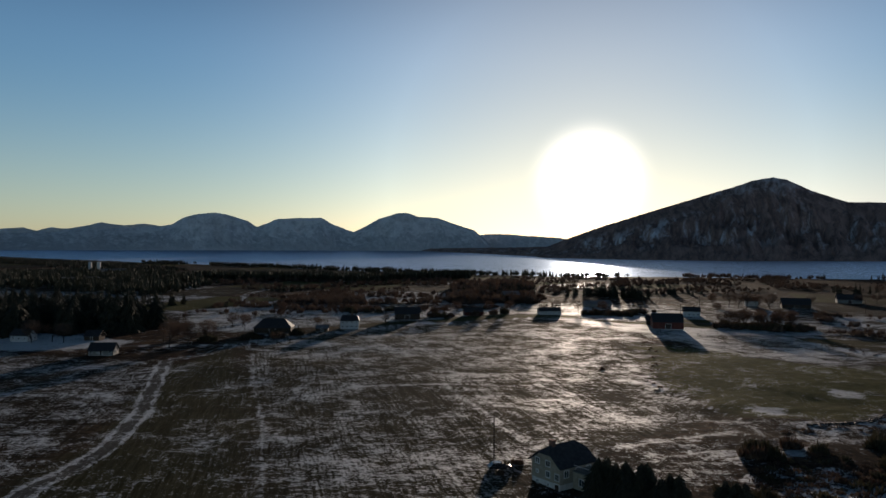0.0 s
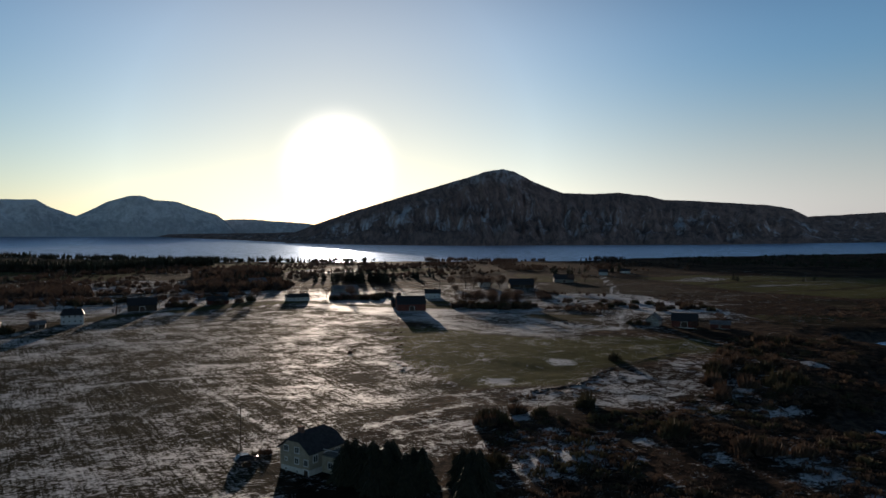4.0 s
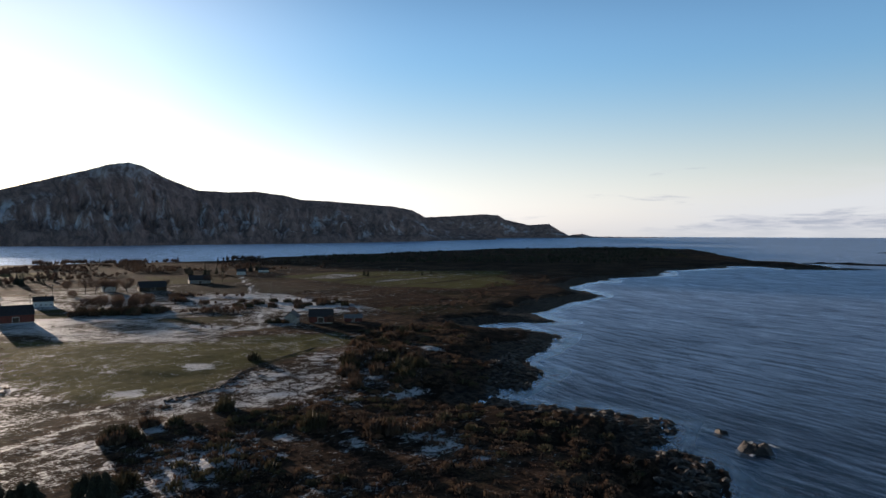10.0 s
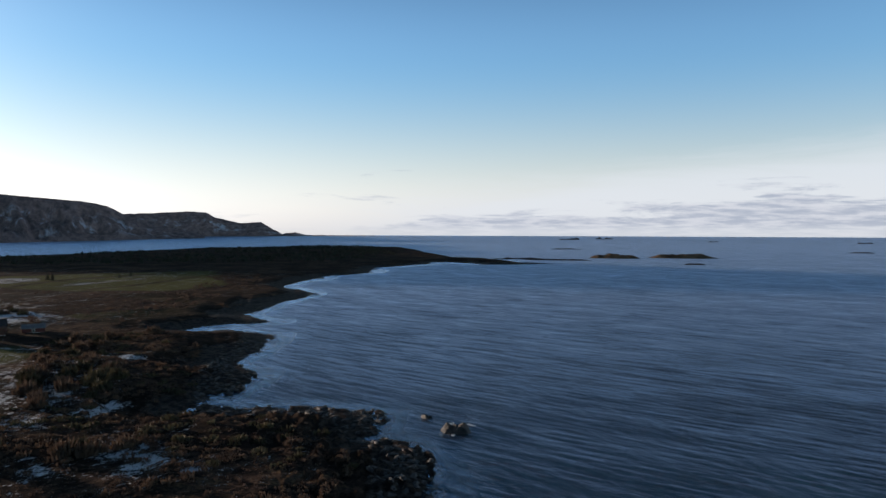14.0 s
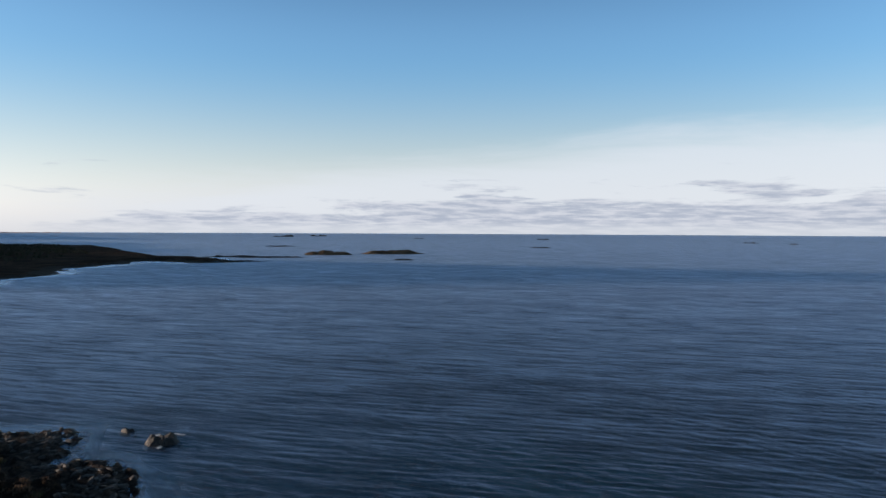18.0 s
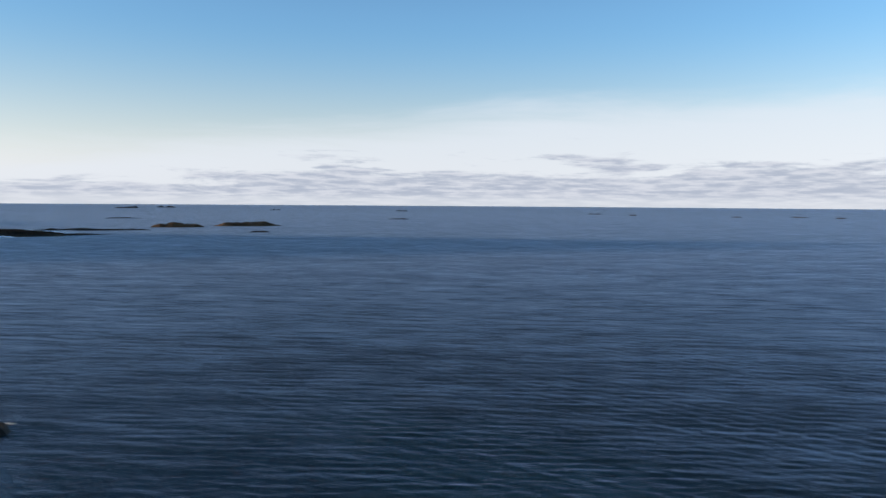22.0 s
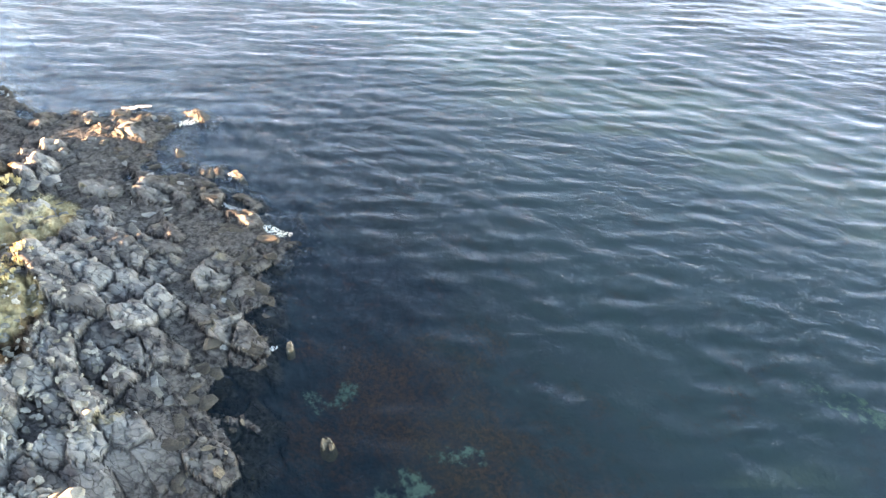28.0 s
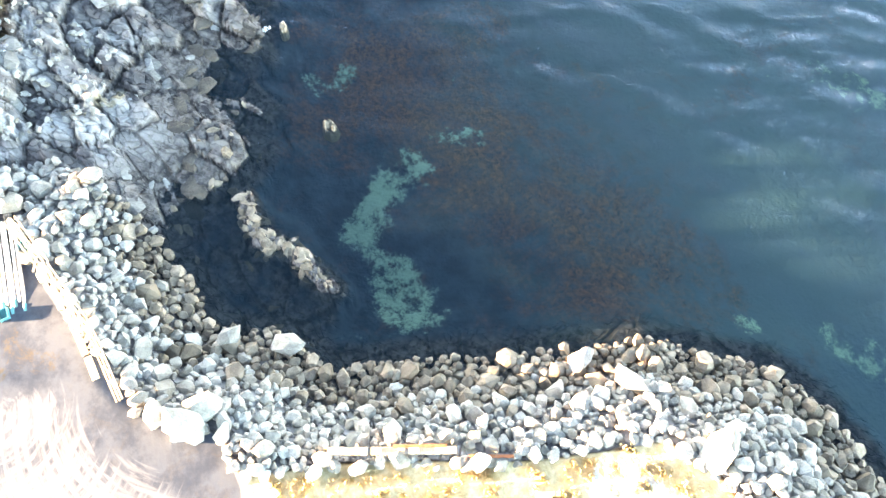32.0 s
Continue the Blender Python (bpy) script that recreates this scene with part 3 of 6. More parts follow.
def zones(x, y, s):
    """How snowy, green, rocky, farmed, worn and sandy the ground is."""
    r = np.hypot(x, y)
    jx, jy = x + 13 * (fbm(x / 16, y / 16, 4, 5, 0.6) - 0.5), y + 13 * (fbm(x / 16, y / 16, 4, 9, 0.6) - 0.5)

    def area(poly, soft=5.0):
        return step(-soft, soft, inside(poly, jx, jy))

    snow = 0.18 + 0.0 * x
    green, farmed = 0 * x, 0 * x
    # patchwork of small farms behind the first lane
    cx, cy = (x * 0.94 - y * 0.34) / 74, (x * 0.34 + y * 0.94) / 120
    cell = lattice(np.floor(cx + 0.5 * (fbm(cx, cy, 2, 3) - 0.5)), np.floor(cy), 21)
    inland = step(0, 70, s) * step(300, 420, y + 0.35 * x) * step(400, 270, x)
    snow = snow + inland * (np.choose((cell * 5).astype(int).clip(0, 4), [0.35, 0.75, 0.15, 0.55, 0.3]) - snow)
    farmed = np.maximum(farmed, inland * step(0.15, 0.25, cell))
    green = np.maximum(green, inland * ((cell > 0.42) & (cell < 0.6)) * 0.6)
    sets = [
        ([(-28, 105), (-56, 211), (-85, 312), (-60, 338), (-5, 378), (60, 405), (96, 345), (63, 208), (72, 178), (29, 138), (10, 112)], 0.42, 0.1, 1),
        ([(-73, 105), (-75, 161), (-83, 191), (-92, 235), (-90, 300), (-56, 211), (-28, 105)], 0.30, 0.2, 1),
        ([(-230, 120), (-75, 105), (-77, 161), (-94, 245), (-180, 272), (-230, 250)], 0.42, 0.0, 0.8),
        ([(-230, 275), (-140, 272), (-130, 300), (-175, 330), (-230, 330)], 0.9, 0.0, 0.5),
        ([(60, 405), (150, 352), (168, 290), (190, 258), (140, 258), (108, 272), (96, 335)], 0.66, 0.1, 1),
        ([(63, 208), (74, 178), (105, 166), (121, 185), (181, 209), (194, 230), (161, 240), (127, 256), (98, 290), (80, 300)], 0.26, 0.8, 0.9),
        ([(20, 118), (29, 136), (72, 174), (110, 163), (136, 182), (165, 200), (140, 155), (100, 140), (72, 150), (44, 122)], 0.42, 0.0, 0.4),
        ([(120, 175), (160, 200), (185, 195), (160, 150), (128, 118), (112, 135)], 0.40, 0.0, 0.0),
        ([(48, 104), (66, 132), (80, 126), (70, 104)], 0.72, 0.0, 0.0),
        ([(98, 90), (104, 102), (116, 100), (108, 86)], 0.76, 0.0, 0.0),
        ([(88, 161), (120, 183), (128, 181), (118, 157), (123, 136), (115, 126), (100, 143)], 0.52, 0.0, 0.1),
        ([(110, 297), (137, 350), (161, 274), (175, 274), (142, 240), (113, 263)], 0.56, 0.0, 1.0),
        ([(93, 452), (130, 518), (128, 430), (115, 394), (75, 404)], 0.66, 0.0, 0.3),
        ([(20, 517), (52, 487), (44, 424), (29, 441)], 0.85, 0.0, 0.3),
        ([(196, 262), (200, 300), (240, 335), (262, 380), (240, 400), (195, 330), (178, 275)], 0.44, 0.0, 0.4),
        ([(-120, 330), (-85, 345), (40, 430), (170, 400), (230, 470), (120, 520), (-60, 500), (-150, 420)], 0.60, 0.1, 0.8),
        ([(385, 425), (400, 560), (489, 580), (640, 470), (470, 335), (407, 338)], 0.25, 0.8, 1.0),
        ([(400, 520), (470, 560), (480, 530), (420, 490)], 0.66, 0.2, 1.0),
        ([(392, 470), (470, 500), (600, 480), (600, 474), (470, 490), (392, 462)], 0.12, 0.0, 0.0),
        ([(396, 400), (470, 405), (560, 430), (560, 426), (470, 398), (396, 393)], 0.10, 0.0, 0.0),
        ([(402, 440), (440, 455), (520, 452), (500, 440), (440, 440)], 0.60, 0.3, 1.0),
    ]
    for poly, sn, gr, fa in sets:
        a = area(poly)
        snow, green, farmed = snow + a * (sn - snow), green + a * (gr - green), farmed + a * (fa - farmed)
    snow = snow + 0.34 * (fbm(x / 42, y / 15, 4, 13, 0.6) - 0.5) * step(0, 40, s)
    shore = step(52, 26, s - 18 * step(150, 600, r)) * step(6, 24, r)
    farther = step(420, 560, r) * step(600, 400, x)
    snow = snow * (1 - 0.35 * farther)
    snow = snow * (1 - 0.9 * step(40, 14, s)) * (1 - 0.75 * step(700, 1000, r)) * (1 - 0.8 * step(560, 720, x))
    snow = np.where((x > 200) & (y < 330) & (green < 0.3) & (farmed < 0.3), snow * 0.35, snow)
    rock = step(16, 5, s - 10 * (fbm(x / 30, y / 30, 3, 31) - 0.4) - 6 * step(150, 500, r))
    # drive on the mole head and its straw-grass verge
    yard = step(-0.6, 0.6, inside([(-8, -18.6), (1, -17.4), (4, -15.4), (4.6, -9), (5.6, -4), (6.7, 0), (7.7, 4), (8.6, 9), (11.6, 10.2), (14, 14.4), (18, 16.6), (22, 18.6), (27, 21), (24, 40), (-30, 40), (-30, -20)], jx * 0.08 + x * 0.92, jy * 0.08 + y * 0.92))
    rock = np.maximum(rock, 0.95 * step(-3, 3, inside([(28, 14), (45, 4), (58, 1), (88, 9), (94, 28), (82, 30), (66, 24), (50, 22), (36, 22)], jx, jy)))
    rock = rock * (1 - yard)
    worn = yard * step(7.6, 10.2, y + 1.2 * (jx - x) / 6)
    for line, wide in ((TRACK, 1.6), (ROAD, 2.6), (LANE, 2.2), (FARM_LANE, 2.0)):
        worn = np.maximum(worn, 0.8 * step(wide + 1, wide - 0.6, along(line, x, y)))
    for line in (TRACK, ROAD, LANE, FARM_LANE):
        d = along(line, x + 0.15 * (jx - x), y)
        snow = np.maximum(snow, 0.66 * step(0.9, 1.5, d) * step(3.4, 2.0, d) * (s > 40))
    snow = np.maximum(snow, 0.55 * step(0.9, 0.3, along(DITCH, x, y)))
    # wheel tracks and drifted headlands on the large field
    for line, wide in (([(22, 397), (40, 317), (50, 261), (59, 219), (73, 173)], 1.0), ([(0, 210), (8, 179), (18, 146), (26, 124)], 1.6), ([(-30, 207), (-9, 208), (0, 210), (20, 207), (34, 214)], 1.8), ([(20, 134), (27, 140), (45, 151), (66, 160)], 3.0), ([(-40, 284), (-13, 288), (8, 281), (22, 281)], 2.2), ([(4, 212), (14, 180), (26, 150)], 0.8)):
        d = along(line, x + 0.3 * (jx - x), y + 0.3 * (jy - y))
        snow = np.maximum(snow, 0.62 * step(wide, wide * 0.3, d))
    # drifts lying in hollows of the heath
    for hx, hy, hr in ((128, 127, 7), (137, 130, 6), (106, 95, 6), (57, 127, 4), (62, 127, 4), (67, 130, 4), (72, 132, 4), (69.5, 144, 4), (61, 112, 5), (66, 110, 4), (78, 111, 3.5), (93, 110, 3), (193, 172, 7), (82, 182, 6), (69, 131, 6), (60, 111, 5), (58, 106, 4), (106, 94, 6), (131, 129, 8), (69, 113, 4), (71, 107, 3.5), (69, 143, 5), (121, 169, 8), (115, 138, 8), (105, 81, 3.5), (116, 197, 7), (136, 150, 6), (84, 120, 4), (92, 104, 4)):
        snow = np.maximum(snow, 0.72 * step(hr, hr * 0.25, np.hypot((jx - hx) * 0.8, jy - hy)))
    # ice and packed snow in the yard, dark where wheels have turned
    packed = step(-1.2, 1.6, inside([(17.6, 30), (17.4, 22.4), (17.2, 19.7), (15.9, 18.2), (12.3, 16.6), (8.0, 11.2), (2, 9), (-8, 12), (-8, 40), (17, 40)], x, y))
    verge = 0.75 * step(3.2, 0.8, np.hypot((x - 1.2) * 0.8, y + 12)) + 0.5 * step(2.4, 0.5, np.hypot(x - 1.5, y + 6))
    snow = np.where(yard > 0.5, np.where(y > 9, 0.10 + 0.72 * packed, verge), snow)
    land_x, land_y = x, y
    x, y = x + 0.35 * (jx - x), y + 0.35 * (jy - y)
    sand = step(3.2, 0.4, along([(29, -5), (27.5, -3), (25.5, -1.5)], x, y)) + step(3.4, 0.4, along([(20.5, -3.2), (16.8, -3.6)], x, y)) + 0.45 * step(2.6, 0.4, along([(25.5, -1.5), (20.5, -3.2)], x, y)) + 0.7 * step(2.0, 0.3, along([(40, 1), (38.5, 0), (40, -3)], x, y)) + 0.8 * step(1.8, 0.3, along([(30, -12), (30.5, -9)], x, y))
    sand = sand + 0.8 * step(2.5, 0.5, along([(5, -34), (8, -31)], x, y)) + 0.75 * step(4, 0.5, along([(27, -46), (30, -44)], x, y)) + 0.7 * step(1.6, 0.2, along([(10, -25), (11, -24)], x, y))
    x, y = land_x, land_y
    straw = yard * step(10.2, 7.6, y + 1.2 * (jx - x) / 6) + 0.62 * step(9, 4, np.hypot(x - 67, y - 25)) + 0.55 * step(7, 3, np.hypot(x - 52, y - 25)) + 0.5 * step(10, 3, along([(80, 34), (74, 38), (60, 36)], x, y))
    rock = rock * (1 - np.clip(straw, 0, 1) * 0.8)
    return snow, green, rock, farmed, worn, np.clip(sand, 0, 1), np.clip(straw, 0, 1)


def cells(u, v, seed):
    """Nearest jittered lattice point: its two random numbers, the offset from it and the gap to the next one."""
    iu, iv = np.floor(u), np.floor(v)
    d1, d2 = np.full(u.shape, 9.0), np.full(u.shape, 9.0)
    pick = [np.zeros(u.shape) for _ in range(4)]
    for du in (-1, 0, 1):
        for dv in (-1, 0, 1):
            a, b = iu + du, iv + dv
            ox, oy = u - a - 0.1 - 0.8 * lattice(a, b, seed), v - b - 0.1 - 0.8 * lattice(a, b, seed + 1)
            d = np.hypot(ox, oy)
            nearer = d < d1
            d2 = np.where(nearer, d1, np.minimum(d2, d))
            d1 = np.where(nearer, d, d1)
            for k, value in enumerate((lattice(a, b, seed + 2), lattice(a, b, seed + 3), ox, oy)):
                pick[k] = np.where(nearer, value, pick[k])
    return *pick, d2 - d1


def slabs(x, y):
    """Jointed rock of the point: height of the blocks above their bed, tone and distance to the joints."""
    u, v = x * 0.82 + y * 0.57, -x * 0.57 + y * 0.82
    u, v = u + 1.1 * (fbm(x / 4, y / 4, 3, 311) - 0.5), v + 1.1 * (fbm(x / 4, y / 4, 3, 317) - 0.5)
    a, b, ox, oy, gap_a = cells(u / 4.2, v / 2.3, 321)
    c, d, px, py, gap_b = cells(u / 1.5, v / 0.9, 331)
    lift = 1.3 * (a - 0.5) + 0.9 * (b - 0.5) * ox + 0.7 * (a - 0.5) * oy - 0.5 * step(0.16, 0.0, gap_a)
    lift = lift + 0.34 * (c - 0.5) + 0.5 * (d - 0.5) * px - 0.2 * step(0.2, 0.0, gap_b)
    return lift, 0.55 * a + 0.45 * c, np.minimum(gap_a * 1.6, gap_b + 0.06)


SHELF = [(39.4, 6.0), (32.8, 2.2), (29.1, 5.2), (19.5, 0.8), (14.8, 2.5), (17.4, 5.8), (23.0, 10.8), (29.1, 12.8)]
BAR = [(28.7, 6.6), (25.0, 6.2), (23.3, 3.9), (19.8, 1.8)]
KELP = [(44.4, -4.5), (41.4, -15.5), (32.7, -15.3), (24.8, -17.4), (15.3, -24.2), (13.5, -17.6), (19.6, -12.3), (28.3, -10.5), (36.4, -1.8)]


def ground_height(x, y, s):
    r = np.hypot(x, y)
    land = np.clip(s, 0, None)
    z = 3.6 * step(0, 30, land) + 0.6 * step(30, 200, land)
    z = z + 2.2 * (fbm(x / 60, y / 60, 4, 41) - 0.5) * step(6, 50, land)
    # heathery knolls along the bay
    knoll = step(20, 60, land) * step(150, 60, land) * step(-20, 60, x) * step(420, 250, y)
    z = z + knoll * 1.6 * (fbm(x / 16, y / 16, 4, 47) - 0.4)
    # broken, bedded rock by the water
    craggy = step(26, 8, np.abs(s - 6)) * step(20, 30, x) * step(1500, 500, r)
    u, v = x * 0.82 + y * 0.57, -x * 0.57 + y * 0.82
    ledge = np.abs(fbm(u / 9, v / 3.2, 5, 51, 0.6) - 0.5) * 2
    z = z + craggy * (1.5 * (0.42 - ledge) + 0.3 * (fbm(x / 1.8, y / 1.8, 4, 57, 0.65) - 0.5)) * step(-9, 3, s)
    jointed = (craggy > 0) & (r < 260)
    if jointed.any():
        z[jointed] = z[jointed] + (craggy * step(-9, 3, s))[jointed] * 0.8 * slabs(x[jointed], y[jointed])[0]
    z = np.maximum(z, np.where(s > 0.6, 0.12 * np.clip(s, 0, 5), -99))
    # beds of the sea
    sea = np.clip(-s, 0, None)
    z = z - 2.6 * step(0, 9, sea) - 3.0 * step(8, 40, sea) - 8.0 * step(40, 300, sea)
    # far out the bed comes up under the surface
    far_bed = 27.0 * step(2900, 4930, r) - 0.9
    z = np.where(s < 0, z + (far_bed - z) * step(1700, 2600, r), z + 27.0 * step(2900, 4930, r))
    # level yard on the mole, riprap slope outside it
    pier = step(62, 20, np.hypot(x - 4, y + 2)) * step(44, 20, x)
    z = z + pier * (np.where(s > 0, 2.5 * step(0, 6.5, s), -2.2 * step(0, 7, sea)) - z)
    # shallow shelf of broken rock in the cove, and a low bar of stones that just breaks the surface
    cove = step(-1.2, 1.2, inside(SHELF, x, y)) * (s < 0.5) * (r < 60)
    z = np.where(cove > 0, np.maximum(z, -2.2 + cove * (1.65 + 0.7 * (fbm(x / 1.3, y / 1.3, 4, 63, 0.6) - 0.5))), z)
    bar = step(1.5, 0.3, along(BAR, x + 0.8 * (fbm(x, y, 2, 67) - 0.5), y)) * (s < 0.5)
    return np.maximum(z, np.where(bar > 0, -1.1 + 1.2 * bar + 0.9 * (fbm(x * 1.2, y * 1.2, 3, 61) - 0.5), -99))


def coast_distance(x, y):
    r = np.hypot(x, y)
    k = np.clip(r / 110, 0.25, 6) * step(14, 40, np.hypot(x - 6, y + 2))
    wx = x + k * 9 * (fbm(x / (7 * k + 2), y / (7 * k + 2), 4, 71, 0.6) - 0.5)
    wy = y + k * 9 * (fbm(x / (7 * k + 2), y / (7 * k + 2), 4, 79, 0.6) - 0.5)
    return inside(COAST, wx, wy)


def polar(radii, angles):
    """Vertices and quads of a disc about the middle of the place."""
    a, r = np.meshgrid(np.radians(angles), radii)
    x, y = (r * np.sin(a)).ravel(), (r * np.cos(a)).ravel()
    nr, na = len(radii), len(angles)
    i = (np.arange(nr - 1)[:, None] * na + np.arange(na)[None, :]).ravel()
    j = (np.arange(nr - 1)[:, None] * na + (np.arange(na)[None, :] + 1) % na).ravel()
    return x, y, np.stack([i, j, j + na, i + na], 1)


def sheet(name, x, y, z, quads, mat, smooth=True):
    used = np.unique(quads)
    remap = np.zeros(len(x), np.int64)
    remap[used] = np.arange(len(used))
    q = remap[quads]
    me = bpy.data.meshes.new(name)
    me.vertices.add(len(used))
    me.vertices.foreach_set("co", np.stack([x[used], y[used], z[used]], 1).astype(np.float32).ravel())
    me.loops.add(q.size)
    me.loops.foreach_set("vertex_index", q.astype(np.int32).ravel())
    me.polygons.add(len(q))
    me.polygons.foreach_set("loop_start", np.arange(0, q.size, 4, dtype=np.int32))
    me.polygons.foreach_set("use_smooth", np.full(len(q), smooth))
    me.update(calc_edges=True)
    me.materials.append(mat)
    return new(name, me), used


def colors(ob, name, used, chans):
    attr = ob.data.color_attributes.new(name, "FLOAT_COLOR", "POINT")
    data = np.stack([*[c[used] for c in chans], np.ones(len(used))], 1)
    attr.data.foreach_set("color", data.astype(np.float32).ravel())


ANGLES = np.concatenate([np.arange(-40, 150, 0.25), np.arange(150, 200, 0.5), np.arange(200, 320, 2.5)])
RADII = np.concatenate([np.arange(0.0, 9, 0.35), np.arange(9, 100, 0.32), np.geomspace(100, 4900, 330)])
gx, gy, quads = polar(RADII, ANGLES)
gs = coast_distance(gx, gy)
gz = ground_height(gx, gy, gs)
ground, used = sheet("ground", gx, gy, gz, quads, M_GROUND)
tagged(ground, "frozen coastal farmland and heath with patchy snow and bare shore rock", "ground", kind="structure")
snow, green, rock, farmed, worn, sand, straw = zones(gx, gy, gs)
colors(ground, "zone", used, (snow, green, rock))
colors(ground, "cover", used, (farmed, worn, sand))
colors(ground, "straw", used, (straw, straw, straw))
tone, split, kelp = 0.5 + 0 * gx, 1 + 0 * gx, 0 * gx
part_of = (np.hypot(gx, gy) < 260) & (gs > -14) & (gs < 45)
_, tone[part_of], split[part_of] = slabs(gx[part_of], gy[part_of])
bay_bed = np.hypot(gx, gy) < 80
kelp[bay_bed] = step(-9, 6.0, inside(KELP, gx[bay_bed], gy[bay_bed]))
colors(ground, "slab", used, (tone, split, kelp))


def z_at(x, y):
    x, y = np.atleast_1d(np.asarray(x, float)), np.atleast_1d(np.asarray(y, float))
    return ground_height(x, y, coast_distance(x, y))


# the sea: wind waves of two to eight metres; far out it lifts by the little that the true horizon stands above a flat one
rings = [*np.arange(2, 30, 0.7)]
while rings[-1] < 4930:
    rings.append(rings[-1] + max(0.42, 0.0042 * rings[-1]))
rings[-1] = 4930
sx, sy, squads = polar(np.array(rings), np.concatenate([np.arange(-40, 200, 0.4), np.arange(200, 320, 5)]))
sr = np.hypot(sx, sy)
gap = np.maximum(0.42, 0.0042 * sr)
rw = np.random.RandomState(91)
sz = 27.0 * step(2900, 4930, sr)
fetch = np.ones(len(sx))
close = sr < 1250
fetch[close] = step(0, 12 + 0.03 * sr[close], -coast_distance(sx[close], sy[close]))
for k in range(18):
    long = 1.15 * (4.6 / 1.15) ** (k / 17)
    way_w = radians(112 + rw.normal(0, 15))
    turn_w = 2 * math.pi / long * (sx * math.sin(way_w) + sy * math.cos(way_w)) + rw.uniform(0, 6.28)
    sz = sz + (0.3 + 0.7 * fetch) * (0.0040 + 0.0014 * step(70, 220, sr)) * long * np.sin(turn_w) * np.clip((long / gap - 2.4) / 2, 0, 1)
sea, sea_used = sheet("sea", sx, sy, sz, squads, M_SEA)
colors(sea, "fetch", sea_used, (fetch, fetch, fetch))
tagged(sea, "dark blue sea with small wind waves", "sea", kind="structure")


def ridge_land(name, az0, az1, shore, crest, back, profile, mat, rough, label, seed):
    """A mountain that rises from its shore to a crest line. profile: degrees along, degrees high; shore, crest and back in metres off."""
    az = np.linspace(az0, az1, int((az1 - az0) / 0.1) + 1)
    prof_a, prof_e = np.array(profile, float).T
    top = 45 + crest(az) * np.tan(np.radians(np.interp(az, prof_a, prof_e) + 0.06 * (fbm(az * 3.1, az * 0, 4, seed) - 0.5)))
    rows = 90
    f = np.linspace(-0.06, 1.7, rows)[:, None]
    r = np.where(f <= 1, shore(az) + (crest(az) - shore(az)) * f, crest(az) + (back(az) - crest(az)) * (f - 1) / 0.7)
    a = np.broadcast_to(np.radians(az), r.shape)
    x, y = r * np.sin(a), r * np.cos(a)
    rise = np.where(f <= 1, np.clip(f, 0, 1) ** 0.85, 1 - step(1.0, 1.7, f) * 0.9)
    gully = np.abs(fbm(x / 230 , y / 230, 5, seed + 5, 0.55) - 0.5) * 2
    flute = fbm(np.broadcast_to(az, r.shape) * 1.6 + 2 * f, f * 1.5, 5, seed + 9, 0.6)
    base_z = 27.0 * step(2900, 4930, r) - 2
    body = rise - rough * (0.75 * gully + 0.9 * np.clip(flute - 0.35, 0, 1)) * np.sin(np.clip(f, 0, 1) * math.pi) * (1.1 - np.clip(f, 0, 1) * 0.5)
    z = base_z + np.where(f < 0, -6, np.clip(body, 0, 1.0) * (top - base_z))
    n = len(az)
    i = (np.arange(rows - 1)[:, None] * n + np.arange(n - 1)[None, :]).ravel()
    q = np.stack([i, i + 1, i + n + 1, i + n], 1)
    ob, kept = sheet(name, x.ravel(), y.ravel(), z.ravel(), q, mat)
    side = np.broadcast_to(az, r.shape).ravel()
    colors(ob, "slope", kept, (np.broadcast_to(np.clip(f, 0, 1), r.shape).ravel(), side, 0 * side))
    return tagged(ob, label, "mountain", kind="structure")


def lerp(*pairs):
    a, b = np.array(pairs, float).T
    return lambda az: np.interp(az, a, b)


PEAK = [(7.6, -0.25), (8.4, 0.08), (10, 0.73), (12.5, 1.62), (15.9, 2.68), (19.3, 3.71), (22, 4.5), (23.6, 5.02), (24.9, 5.21), (25.8, 5.0), (27.4, 4.15), (29.7, 3.26), (32, 3.17), (33.8, 3.26), (36.1, 2.99), (37.4, 2.67), (39.6, 2.57), (42.7, 2.33), (44.8, 2.18), (46.3, 1.87), (47.3, 1.3), (48.4, 0.74), (50.5, 0.3), (53, -0.2)]
ridge_land("mountain", 7.6, 53, lerp((7.6, 3150), (14, 2770), (22, 2640), (30, 2900), (40, 3200), (53, 3900)), lerp((7.6, 3300), (14, 3300), (25, 3500), (40, 3800), (53, 4100)), lerp((7.6, 3600), (25, 4500), (53, 4400)), PEAK, M_MOUNT, 0.5, "dark bare mountain streaked with snow across the sound", 101)
HEADLAND = [(45, 0.9), (46.9, 1.3), (49.4, 1.42), (51.8, 1.57), (53.1, 1.52), (53.7, 1.14), (55.6, 0.72), (57.2, 0.8), (58.1, 0.24), (58.8, -0.12), (59.1, -0.04), (59.8, 0.0), (60.6, -0.19), (66, -0.22)]
ridge_land("mountain", 45, 66, lerp((45, 4150), (66, 4500)), lerp((45, 4400), (66, 4600)), lerp((45, 4700), (66, 4750)), HEADLAND, M_MOUNT, 0.2, "low dark headland with a flat top running out to sea", 131)
